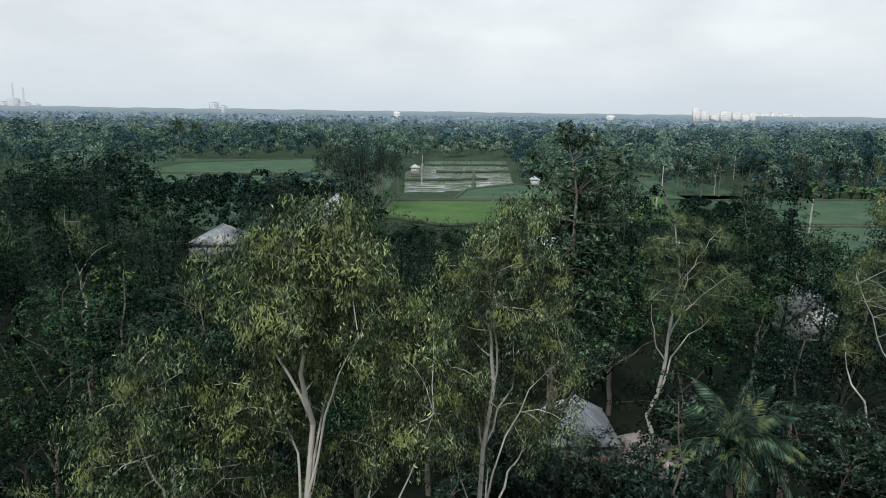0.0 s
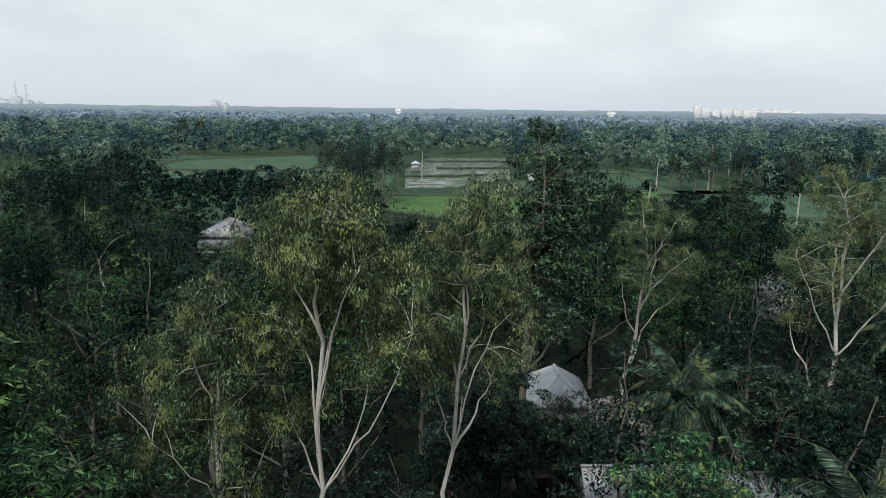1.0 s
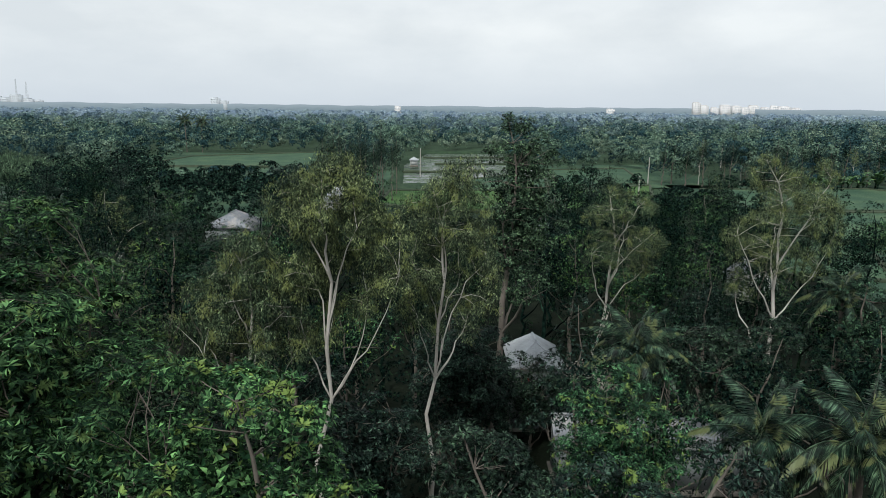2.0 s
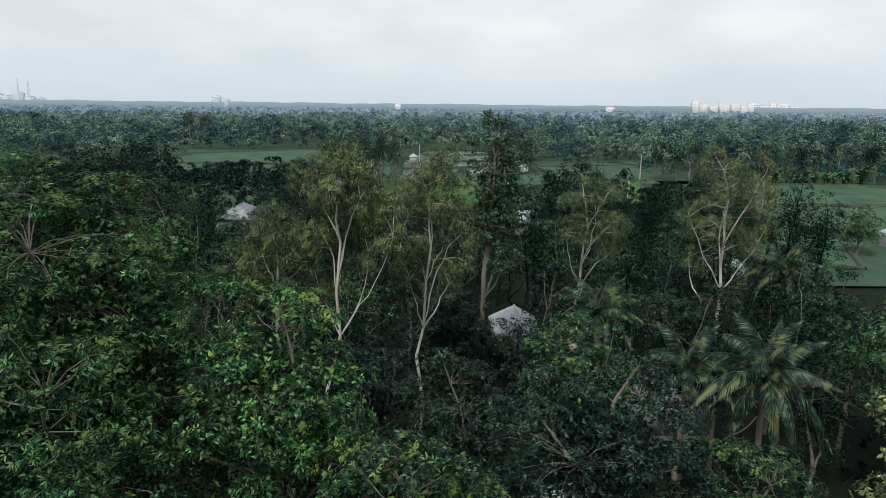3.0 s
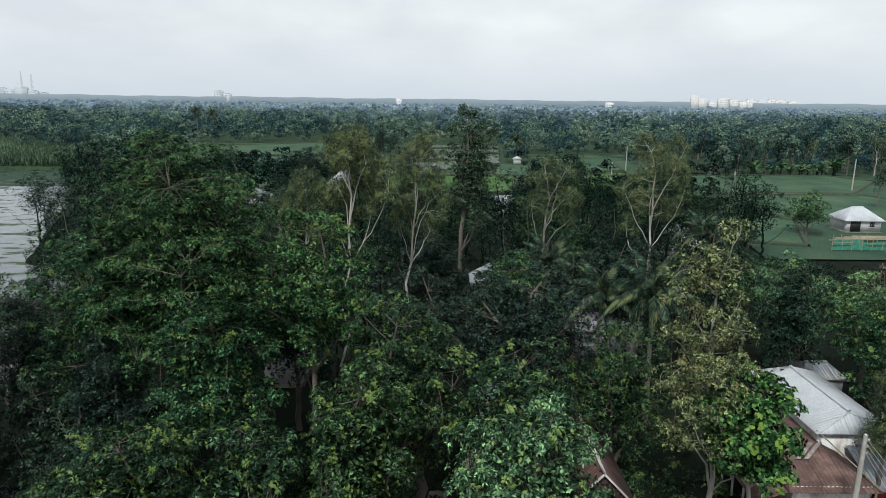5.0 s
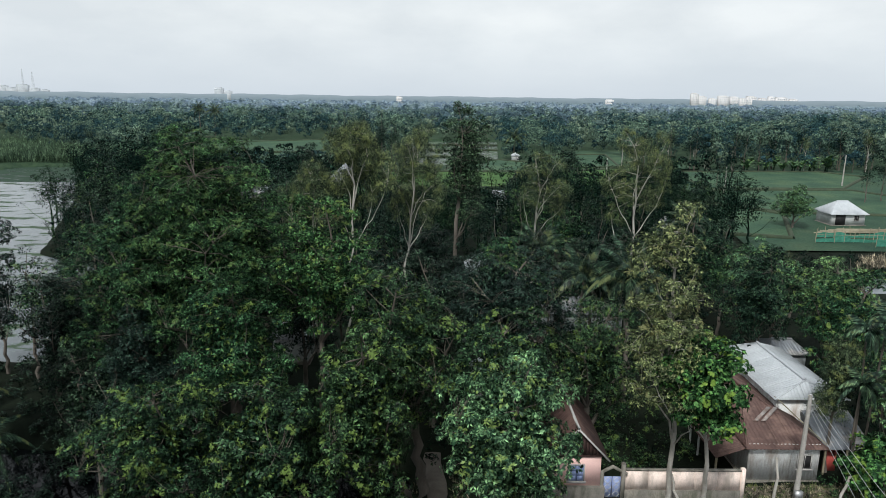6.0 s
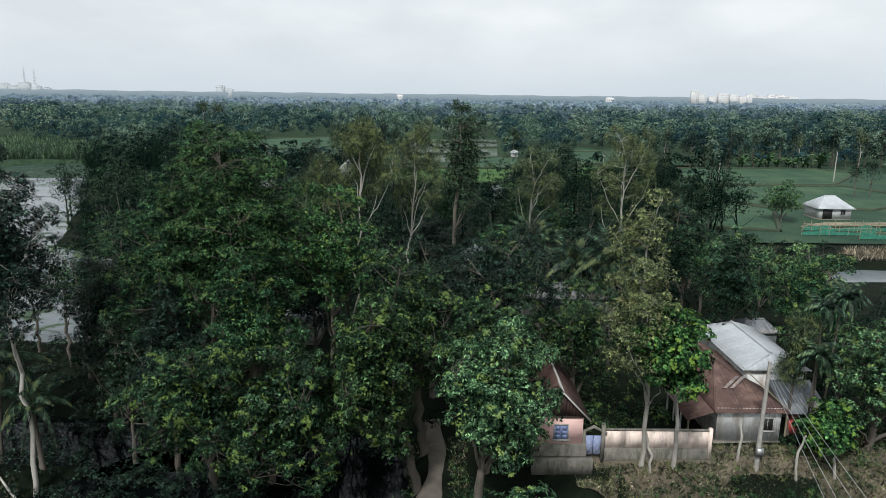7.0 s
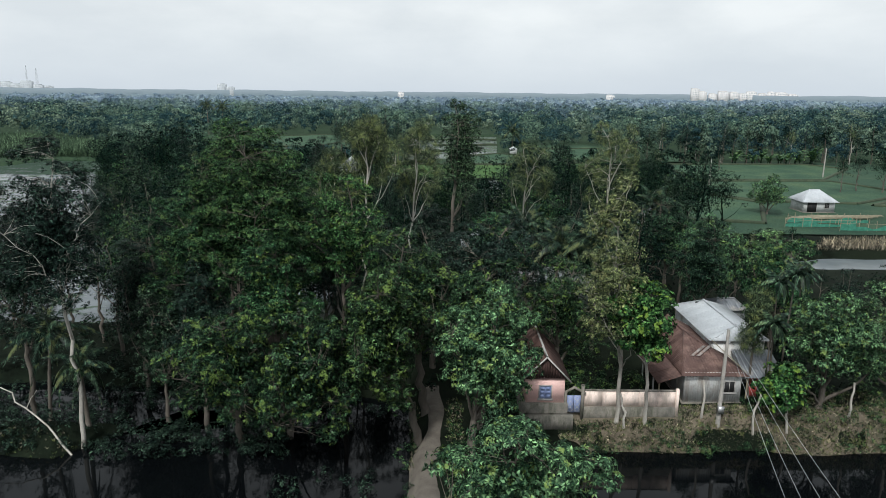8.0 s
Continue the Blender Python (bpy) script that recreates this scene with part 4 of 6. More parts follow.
for k, (x, y, z) in enumerate(((26.9, -8.6, 9.4), (28.2, -7.4, 9.7), (29.4, -6.8, 9.6), (26.5, -8.9, 6.9))):
    palm("areca_palm", "slim areca palm with a tufted crown behind the bank", x, y, z, 11, 20 + k, 0.85, FAN, 0.06, 0.3, "areca palms by the tin house")

# ---- village trees: a few kinds, many times ----
PROTO = []
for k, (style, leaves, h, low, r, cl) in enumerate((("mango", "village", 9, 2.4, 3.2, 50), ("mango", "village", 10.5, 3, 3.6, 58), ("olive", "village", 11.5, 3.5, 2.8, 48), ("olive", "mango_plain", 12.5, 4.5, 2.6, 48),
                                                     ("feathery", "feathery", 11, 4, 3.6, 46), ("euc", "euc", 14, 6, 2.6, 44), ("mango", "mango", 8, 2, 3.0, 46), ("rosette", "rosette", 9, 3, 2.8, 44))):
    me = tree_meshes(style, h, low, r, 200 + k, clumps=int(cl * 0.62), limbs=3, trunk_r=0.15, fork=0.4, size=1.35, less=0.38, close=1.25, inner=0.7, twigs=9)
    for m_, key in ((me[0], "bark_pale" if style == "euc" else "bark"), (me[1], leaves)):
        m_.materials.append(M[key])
    PROTO.append((me, leaves, style))
TALL = (9, 10.5, 11.5, 12.5, 11, 14, 8, 9)
PROTO_LABELS = ["round dark green mango tree", "broad dark green mango tree", "olive-green village tree", "tall narrow dark tree", "feathery green tree", "pale-trunked eucalyptus", "mango tree with fresh shoots", "bright leafy village tree"]
rng = np.random.default_rng(5)
spots = []
HOUSE_ZONES = [(6.3, 12.2, 18.5, 25), (7, 21.5, 11.8, 16), (19.5, 30, -9.5, 3), (7.5, 12.5, -2.5, 2.5), (-8, -3.5, 6, 12), (33, 40, 45, 57), (-32, -22, 72, 90), (-20, -11, 101, 119), (13, 22, 76, 86), (9.5, 14, -13, -7)]
cand = np.stack([rng.uniform(-0.68, 0.68, 14000), rng.uniform(-6, 150, 14000)], -1)
cand[:, 0] = cand[:, 0] * (cand[:, 1] + 55) + 3
cand = cand[(cand[:, 0] > -110) & (cand[:, 0] < 130) & ~is_open(cand[:, 0], cand[:, 1], 2.2)]
for a, b, c in KEY:
    cand = cand[np.hypot(cand[:, 0] - a, cand[:, 1] - b) > c + 1.3]
for a, b, c, d in HOUSE_ZONES:
    cand = cand[~((cand[:, 0] > a - 1.5) & (cand[:, 0] < b + 1.5) & (cand[:, 1] > c - 2.5) & (cand[:, 1] < d + 1.5))]
cand = cand[~((cand[:, 0] < 6) & (cand[:, 1] < -3) | (cand[:, 0] > 9) & (cand[:, 1] < -2))]
while len(cand):
    x, y = cand[0]
    spots.append((float(x), float(y)))
    gap = 3.6 if y < 60 else 4.6
    cand = cand[np.hypot(cand[:, 0] - x, cand[:, 1] - y) > gap]


def tallest(x, y):
    """Height limit that fits the view: trees stay below the camera's sight lines to fields, ponds and roofs."""
    h = np.full(np.shape(x), 15.0)
    a0, a8 = (x - 2.4) / (y + 10.5), (x - 5.8) / (y + 49.5)
    for a, lo, hi, eye, front in ((a0, -0.37, -0.28, -10.5, 82), (a0, -0.205, -0.125, -10.5, 108), (a0, -0.42, -0.15, -10.5, 205), (a0, -0.07, 0.19, -10.5, 110), (a0, 0.32, 0.46, -10.5, 160), (a8, 0.385, 0.52, -49.5, 50), (a8, 0.52, 0.72, -49.5, 27), (a8, -0.66, -0.49, -49.5, 60), (a8, 0.02, 0.07, -49.5, 115)):
        line = (20.5 * (front - y) / (front - eye) + 0.8) * np.where(y < 60, 0.9 + 0.1 * np.sin(x * 1.7 + 0.6 * y) * np.sin(y * 1.3), 0.78 + 0.3 * np.sin(x * 0.45 + 0.6 * y) * np.sin(y * 1.3))
        h = np.where((a > lo) & (a < hi) & (y < front), np.minimum(h, line), h)
    return h


spots.sort(key=lambda p: p[1])
NEAR = spots[:270]
for x, y in NEAR:
    k = int(rng.choice(8, p=(0.24, 0.22, 0.20, 0.15, 0.05, 0.01, 0.08, 0.05)))
    (a, b), leaves, style = PROTO[k]
    scale = float(rng.uniform(0.72, 1.15))
    limit = float(tallest(np.array([x]), np.array([y]))[0])
    if limit < 3.0:
        continue
    scale = min(scale, limit / TALL[k])
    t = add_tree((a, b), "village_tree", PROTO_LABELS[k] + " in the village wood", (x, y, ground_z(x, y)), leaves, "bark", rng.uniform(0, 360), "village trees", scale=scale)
    # farther trees swap to village_far, whose tone stands in for distance haze
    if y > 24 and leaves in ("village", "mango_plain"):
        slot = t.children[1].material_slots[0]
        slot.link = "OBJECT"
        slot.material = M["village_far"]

for k in range(16):
    x, y = -21 + 14.5 * (k % 8) / 7 + 0.8 * math.sin(k * 3.1), 124 + 9 * (k // 8) + 1.5 * math.sin(k * 1.7)
    (a, b), leaves, style = PROTO[3]
    t = add_tree((a, b), "row_tree", "tall narrow dark tree in a row by the fields", (x, y, ground_z(x, y)), leaves, "bark", k * 67.0, "tree row")
    t.scale = (0.72, 0.72, 1.18 + 0.12 * math.sin(k * 2.3))

for k in range(26):
    x, y = 60 + 76 * (k + 0.5) / 26 + 1.3 * math.sin(k * 2.9), 157 + 3.2 * math.sin(k * 1.9)
    j = (3, 2, 0, 3, 5, 2)[k % 6]
    (a, b), leaves, style = PROTO[j]
    add_tree((a, b), "edge_tree", PROTO_LABELS[j] + " at the field's far edge", (x, y, ground_z(x, y)), leaves, "bark", k * 71.0, "trees at the field's edge", scale=(11.8 + 1.8 * math.sin(k * 2.3)) / TALL[j])

for k, (x, y, h, j) in enumerate(((90, 94, 8.8, 2), (94.5, 96, 9.6, 3), (99, 94, 9.0, 0), (103.5, 97, 8.4, 2), (70, 118, 7.5, 3), (80, 134, 8.0, 0), (53, 100, 8.5, 5), (56, 112, 8.0, 2), (50, 72, 6.5, 6))):
    (a, b), leaves, style = PROTO[j]
    add_tree((a, b), "meadow_tree", PROTO_LABELS[j] + " standing in the meadow", (x, y, ground_z(x, y)), leaves, "bark", k * 83.0, "meadow trees", scale=h / TALL[j])

for k, (x, y, h, j) in enumerate(((-38.5, 39, 9.0, 2), (-34, 31, 8.2, 0), (-43, 47, 9.2, 3), (-30, 22.5, 7.4, 2), (-49, 54, 9.6, 0), (-36, 45, 8.6, 1), (-26, 15, 6.6, 6), (-55, 66, 9.4, 2), (-31, 28, 6.8, 7))):
    (a, b), leaves, style = PROTO[j]
    t = add_tree((a, b), "shore_tree", "mid-green leafy tree on the shore of the pale pond", (x, y, max(0.2, ground_z(x, y))), leaves, "bark", k * 97.0, "shore trees", scale=h / TALL[j])
    slot = t.children[1].material_slots[0]
    slot.link = "OBJECT"
    slot.material = M["olive_mid" if k % 3 else "olive"]

# ---- far woods ----
def crowns(X, Y, H, R, low, cards, card, rng, lobes=9):
    """Billowing tall crowns: lobes on an upright egg, leaf sprays lying on the lobes."""
    n = len(X)
    LD = unit(rng.normal(size=(n * lobes, 3)) + np.array((0, -0.2, 0.12)))
    XL, YL, HL, RL, BL = (np.repeat(a, lobes) for a in (X, Y, H, R, low))
    RZ = (HL - BL) / 2
    LR = RL * rng.uniform(0.30, 0.52, len(XL))
    LC = np.stack([XL, YL, HL - RZ], -1) + LD * np.stack([RL * 0.72, RL * 0.72, np.maximum(RZ - LR * 0.7, RZ * 0.4)], -1) * rng.uniform(0.7, 1.05, len(XL))[:, None]
    k = max(3, cards // lobes)
    up = unit(LD * 0.6 + np.array((0, -0.25, 0.8)))
    D = unit(rng.normal(size=(len(LC) * k, 3)) + np.repeat(up, k, 0) * 1.2)
    r = np.repeat(LR, k)
    C = np.repeat(LC, k, 0) + D * (r * rng.uniform(0.86, 1.08, len(r)))[:, None] * np.array((1, 1, 0.8))
    N = unit(D + rng.normal(size=C.shape) * 0.13)
    A = rng.normal(size=C.shape) + np.array((0, 0, -0.3))
    A = unit(A - N * np.sum(A * N, 1, keepdims=True))
    s = rng.uniform(0.6, 1.3, len(C)) * card
    S = unit(np.cross(A, N))
    V = np.stack([C - A * s[:, None] * 0.5 - S * s[:, None] * 0.4, C - A * s[:, None] * 0.35 + S * s[:, None] * 0.45, C + A * s[:, None] * 0.7], 1)
    return V.reshape(-1, 3), np.arange(len(C) * 3).reshape(-1, 3)


def scatter(y0, y1, gap, rng, edge=0.70):
    """Jittered rows of trees over the view's wedge."""
    pts = []
    y = y0
    while y < y1:
        w = edge * (y + 52)
        xs = np.arange(-w, w, gap) + rng.uniform(-gap, gap) * 0.5
        pts.append(np.stack([xs + rng.normal(size=len(xs)) * gap * 0.4, np.full(len(xs), y) + rng.normal(size=len(xs)) * gap * 0.5], -1))
        y += gap
    P = np.vstack(pts)
    P = P[~is_open(P[:, 0], P[:, 1], 2.5)]
    glade = np.sin(P[:, 0] * 0.016 + 0.8) * np.sin(P[:, 1] * 0.021 + 0.4) + 0.5 * np.sin(P[:, 0] * 0.041 + P[:, 1] * 0.013)
    return P[(glade < 1.0) | (P[:, 1] > 900)]


def woods(P, gap, cards, card, keys, label, rng, tall, wide=0.36, stems=0.0):
    """One stretch of wood: trees of several kinds and of unlike height and girth."""
    n = len(P)
    H = tall[0] + (tall[1] - tall[0]) * rng.uniform(size=n) ** 0.8 + 1.8 * np.sin(P[:, 0] * 0.037 + 1.3) * np.sin(P[:, 1] * 0.031)
    H = np.minimum(np.minimum(H, 15.4), tallest(P[:, 0], P[:, 1]))
    P, H = P[H > 2.5], H[H > 2.5]
    R = np.minimum(np.maximum(H * wide, gap * 0.40) * np.exp(rng.normal(size=len(H)) * 0.22), H * 0.6)
    low = H * rng.uniform(0.02, 0.22, len(H))
    kind = rng.uniform(size=len(H)) + 0.16 * np.sin(P[:, 0] * 0.05) * np.sin(P[:, 1] * 0.043 + 1.0)
    for j, key in enumerate(keys):
        k = np.digitize(kind, (0.42, 0.76)) == j if len(keys) > 1 else kind > -9
        V, Q = crowns(P[k, 0], P[k, 1], H[k], R[k], low[k], cards, card, rng)
        V[:, 2] = np.maximum(V[:, 2], 0.5)
        wood = new("far_woods", np_mesh("far_woods", V, Q))
        wood.data.materials.append(M[key])
        tagged(wood, ("dark ", "green ", "fresh light green ")[j] + label, "woods", kind="stuff")
    for (x, y), h in zip(P, H):
        if rng.uniform() < stems:
            STEMS.tube([(x, y - 1.0, 0.2), (x + 0.3, y - 0.8, h * 0.45), (x + 0.1, y, h * 0.8)], [0.10, 0.08, 0.04], 4, cap=False)


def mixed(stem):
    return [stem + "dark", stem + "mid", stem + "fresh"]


rng = np.random.default_rng(9)
STEMS = Soup()
rest = np.array(spots[270:]) if len(spots) > 270 else np.zeros((0, 2))
if len(rest):
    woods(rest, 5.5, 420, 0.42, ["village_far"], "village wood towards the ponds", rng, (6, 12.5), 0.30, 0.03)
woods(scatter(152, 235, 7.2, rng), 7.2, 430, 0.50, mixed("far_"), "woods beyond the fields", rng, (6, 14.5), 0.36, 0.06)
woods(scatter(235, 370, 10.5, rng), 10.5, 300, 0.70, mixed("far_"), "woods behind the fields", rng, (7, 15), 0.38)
woods(scatter(370, 640, 14.5, rng), 14.5, 165, 1.15, mixed("blue_"), "woods in the middle distance, haze painted into their leaves", rng, (6.5, 14.5), 0.42)
woods(scatter(640, 1340, 25.0, rng), 25.0, 110, 2.1, mixed("horizon_"), "woods reaching to the horizon, haze painted into their leaves", rng, (6, 13.5), 0.7)
stems = new("far_trunks", STEMS.mesh("far_trunks"))
stems.data.materials.append(M["bark"])
tagged(stems, "thin grey trunks at the edge of the far woods", "trunks", kind="stuff")

# ---- houses ----
def slope(parent, name, material, ea, eb, ra, rb, sheet=0.8, pitch=0.2, amp=0.022, label=""):
    """Corrugated sheets, side by side, from the eave ea-eb up to the ridge ra-rb (hips are cut along the slope)."""
    ea, eb, ra, rb = (np.array(p, float) for p in (ea, eb, ra, rb))
    length = np.linalg.norm(eb - ea)
    e = (eb - ea) / length
    w = (ra - ea) - e * np.dot(ra - ea, e)
    n = unit(np.cross(e, w))
    ua, ub = float(np.dot(ra - ea, e)), float(np.dot(rb - ea, e))
    count = max(1, round(length / sheet))
    for k in range(count):
        u = np.linspace(length * k / count, length * (k + 1) / count + (0.05 if k < count - 1 else 0), max(5, int(length / count / pitch * 4) + 1))
        v = np.minimum(1.0, np.minimum(u / ua if ua > 1e-6 else 9.0 + 0 * u, (length - u) / (length - ub) if length - ub > 1e-6 else 9.0 + 0 * u))
        v = np.maximum(v, 0.01)
        d = amp * np.cos(u / pitch * 2 * math.pi) + 0.012 * (k % 2)
        lo = ea + e * u[:, None] + n * d[:, None]
        hi = lo + w * v[:, None]
        c = len(u)
        V = np.vstack([lo, hi, lo - n * 0.02, hi - n * 0.02])
        i = np.arange(c - 1)
        Q = np.vstack([np.stack([i, i + 1, c + i + 1, c + i], -1), np.stack([2 * c + i + 1, 2 * c + i, 3 * c + i, 3 * c + i + 1], -1), np.stack([i + 1, i, 2 * c + i, 2 * c + i + 1], -1),
                       [(0, c, 3 * c, 2 * c), (2 * c - 1, c - 1, 3 * c - 1, 4 * c - 1)]])
        S = Soup()
        S.add(V, Q)
        part(name, S, M[material], parent, label if k == 0 else "")


def box_part(name, dims, material, parent, label=""):
    S = Soup()
    S.box(*dims)
    return part(name, S, M[material], parent, label)


def window(parent, x, y, z, w, h, frame_mat="trim", pane_mat="dark", bars=2, face=-1, shutters=None):
    """A framed flat pane standing for an opening on a wall that faces along y (face -1: towards the camera's side)."""
    o = y + face * 0.02
    win = box_part("window", (x - w / 2, x + w / 2, min(o, o + face * 0.02), max(o, o + face * 0.02), z, z + h), pane_mat, parent)
    t = 0.06
    for nm, d in (("frame", (x - w / 2 - t, x - w / 2, z - t, z + h + t)), ("frame", (x + w / 2, x + w / 2 + t, z - t, z + h + t)), ("frame", (x - w / 2, x + w / 2, z + h, z + h + t)), ("sill", (x - w / 2 - t * 1.8, x + w / 2 + t * 1.8, z - t * 1.6, z - 0.002))):
        dep = 0.06 if nm == "frame" else 0.12
        box_part(nm, (d[0], d[1], min(y, y + face * dep), max(y, y + face * dep), d[2], d[3]), frame_mat, win)
    if shutters:
        for s in (-1, 1):
            c = x + s * w / 4
            box_part("shutter", (c - w / 4 + 0.015, c + w / 4 - 0.015, min(o + face * 0.025, o + face * 0.055), max(o + face * 0.025, o + face * 0.055), z + 0.02, z + h - 0.02), shutters, win)
            for q in range(3):
                zz = z + 0.06 + q * (h - 0.08) / 3
                box_part("shutter_panel", (c - w / 4 + 0.06, c + w / 4 - 0.06, min(o + face * 0.056, o + face * 0.068), max(o + face * 0.056, o + face * 0.068), zz, zz + (h - 0.16) / 3), shutters, win)
    else:
        for q in range(1, bars + 1):
            xx = x - w / 2 + w * q / (bars + 1)
            box_part("bar", (xx - 0.012, xx + 0.012, min(o + face * 0.022, o + face * 0.04), max(o + face * 0.022, o + face * 0.04), z, z + h), frame_mat, win)
    return win


def house(name, label, cx, cy, wx, wy, z0, eave, ridge, roof="tin", wall="wall_grey", inset=1.0, over=0.35, along="y", turn=0.0, windows=(), doors=(), group="", plinth=0.25):
    """A small house with a corrugated hip or gable roof; sizes in plan units, walls of their own."""
    t = thing(name, label, "house", (cx, cy, z0), group, turn=turn)
    x, y, e, r = wx / 2, wy / 2, eave - z0, ridge - z0
    box_part("plinth", (-x - 0.15, x + 0.15, -y - 0.15, y + 0.15, -0.5, plinth), "plinth", t)
    k = 0.12
    box_part("wall", (-x, x, -y, -y + k, plinth, e), wall, t)
    box_part("wall", (-x, x, y - k, y, plinth, e), wall, t)
    box_part("wall", (-x, -x + k, -y + k + 0.002, y - k - 0.002, plinth, e), wall, t)
    box_part("wall", (x - k, x, -y + k + 0.002, y - k - 0.002, plinth, e), wall, t)
    roof_ob = thing("roof", "", "", (0, 0, 0))
    roof_ob.parent = t
    for key in ("label", "category"):
        if key in roof_ob:
            del roof_ob[key]
    X, Y = x + over, y + over
    de = e - over * (r - e) / (x if along == "y" else y) * 0.8
    if along == "y":
        a, b = (0, -Y + inset, r), (0, Y - inset, r)
        slope(roof_ob, "roof_sheet", roof, (-X, Y, de), (-X, -Y, de), b, a)
        slope(roof_ob, "roof_sheet", roof, (X, -Y, de), (X, Y, de), a, b)
        ends = (((-X, -Y, de), (X, -Y, de), a), ((X, Y, de), (-X, Y, de), b))
        gab = [[(-x, -y, e), (x, -y, e), (0, -y, r - 0.05)], [(x, y, e), (-x, y, e), (0, y, r - 0.05)]]
    else:
        a, b = (-X + inset, 0, r), (X - inset, 0, r)
        slope(roof_ob, "roof_sheet", roof, (-X, -Y, de), (X, -Y, de), a, b)
        slope(roof_ob, "roof_sheet", roof, (X, Y, de), (-X, Y, de), b, a)
        ends = (((-X, Y, de), (-X, -Y, de), a), ((X, -Y, de), (X, Y, de), b))
        gab = [[(-x, y, e), (-x, -y, e), (-x, 0, r - 0.05)], [(x, -y, e), (x, y, e), (x, 0, r - 0.05)]]
    S = Soup()
    S.tube([np.array(a) + (0, 0, 0.03), np.array(b) + (0, 0, 0.03)], 0.09, 6)
    part("ridge_cap", S, M[roof], roof_ob)
    if inset > 0.05:
        for p, q, top_ in ends:
            slope(roof_ob, "roof_sheet", roof, p, q, top_, top_)
            for c in (p, q):
                S = Soup()
                S.tube([c, top_], 0.06, 4)
                part("hip_cap", S, M[roof], roof_ob)
    else:
        for tri in gab:
            S = Soup()
            p, q, s = (np.array(v, float) for v in tri)
            inn = np.array((0, k if along == "y" and p[1] < 0 else (-k if along == "y" else 0), 0)) + np.array((k if along == "x" and p[0] < 0 else (-k if along == "x" else 0), 0, 0))
            S.add([p, q, s, s, p + inn, q + inn, s + inn, s + inn], [(0, 1, 2, 3), (5, 4, 7, 6), (1, 5, 6, 2), (4, 0, 3, 7)])
            part("gable", S, M[wall], t)
    for (wx_, wz, ww, wh, pane) in windows:
        window(t, wx_, -y, wz, ww, wh, pane_mat=pane)
    # in the dark material this flat panel paints the shade of an open porch
    for (dx, dw, dh, dm) in doors:
        box_part("door", (dx - dw / 2, dx + dw / 2, -y - 0.05, -y - 0.004, plinth, plinth + dh), dm, t)
    return t


# pink house with a boarded gable
def pink_house():
    x0, x1, y0, z0, e, r = 11.0, 13.35, -10.9, 1.4, 3.99, 5.36
    t = thing("pink_house", "small pink plastered house with a brown boarded gable", "house", (12.18, -8.2, z0))
    w, d = (x1 - x0) / 2, 2.7
    e, r = e - z0, r - z0
    box_part("plinth", (-w - 0.25, w + 0.2, -d - 0.22, d, -0.6, 0.96), "plinth", t, "dark mossy plinth")
    box_part("ledge", (-w - 0.4, w + 0.5, -d - 0.62, -d - 0.225, -0.6, 0.35), "plinth", t)
    k = 0.12
    box_part("wall", (-w, w, -d, -d + k, 0.962, e), "pink", t)
    box_part("wall", (-w, w, d - k, d, 0.962, e), "pink", t)
    box_part("wall", (-w, -w + k, -d + k + 0.002, d - k - 0.002, 0.962, e), "pink", t)
    box_part("wall", (w - k, w, -d + k + 0.002, d - k - 0.002, 0.962, e), "pink", t)
    # boards of the gable
    n = 15
    for j in range(n):
        u0, u1 = -w - 0.1 + (2 * w + 0.2) * j / n, -w - 0.1 + (2 * w + 0.2) * (j + 1) / n - 0.012
        h = lambda u: (r - e) * (1 - abs(u) / (w + 0.14))
        S = Soup()
        y = -d - 0.06 - 0.008 * (j % 2)
        a, b = max(0.02, h(u0)), max(0.02, h(u1))
        S.add([(u0, y, e), (u1, y, e), (u1, y, e + b), (u0, y, e + a), (u0, y + 0.03, e), (u1, y + 0.03, e), (u1, y + 0.03, e + b), (u0, y + 0.03, e + a)],
              [(0, 1, 2, 3), (5, 4, 7, 6), (1, 5, 6, 2), (4, 0, 3, 7), (3, 2, 6, 7), (4, 5, 1, 0)])
        part("gable_board", S, M["brown"], t)
    box_part("cornice", (-w - 0.08, w + 0.08, -d - 0.10, -d - 0.003, e - 0.06, e - 0.002), "brown", t)
    roof_ob = part("ridge_cap", (lambda S: (S.tube([(0, -d - 0.2, r + 0.06), (0, d + 0.3, r + 0.06)], 0.07, 6), S)[1])(Soup()), M["trim"], t)
    o = 0.22
    drop = (r - e) / (w + 0.14) * o
    slope(t, "roof_sheet", "rust", (-w - 0.14 - o, d + 0.3, e - drop), (-w - 0.14 - o, -d - 0.16, e - drop), (0, d + 0.3, r + 0.03), (0, -d - 0.16, r + 0.03))
    slope(t, "roof_sheet", "rust", (w + 0.14 + o, -d - 0.16, e - drop), (w + 0.14 + o, d + 0.3, e - drop), (0, -d - 0.16, r + 0.03), (0, d + 0.3, r + 0.03))
    for s in (-1, 1):
        S = Soup()
        S.beam((s * (w + 0.14 + o), -d - 0.2, e - drop), (0, -d - 0.2, r + 0.02), 0.09)
        part("barge_board", S, M["trim"], t, "weathered grey barge board")
    S = Soup()
    S.beam((0, -d - 0.2, r - 0.02), (-0.35, -d - 0.3, r + 0.75), 0.06)
    part("finial", S, M["trim"], t)
    window(t, 0.0, -d, 1.24, 0.70, 0.80, "trim", "blue", shutters="blue")
    return t


pink_house()


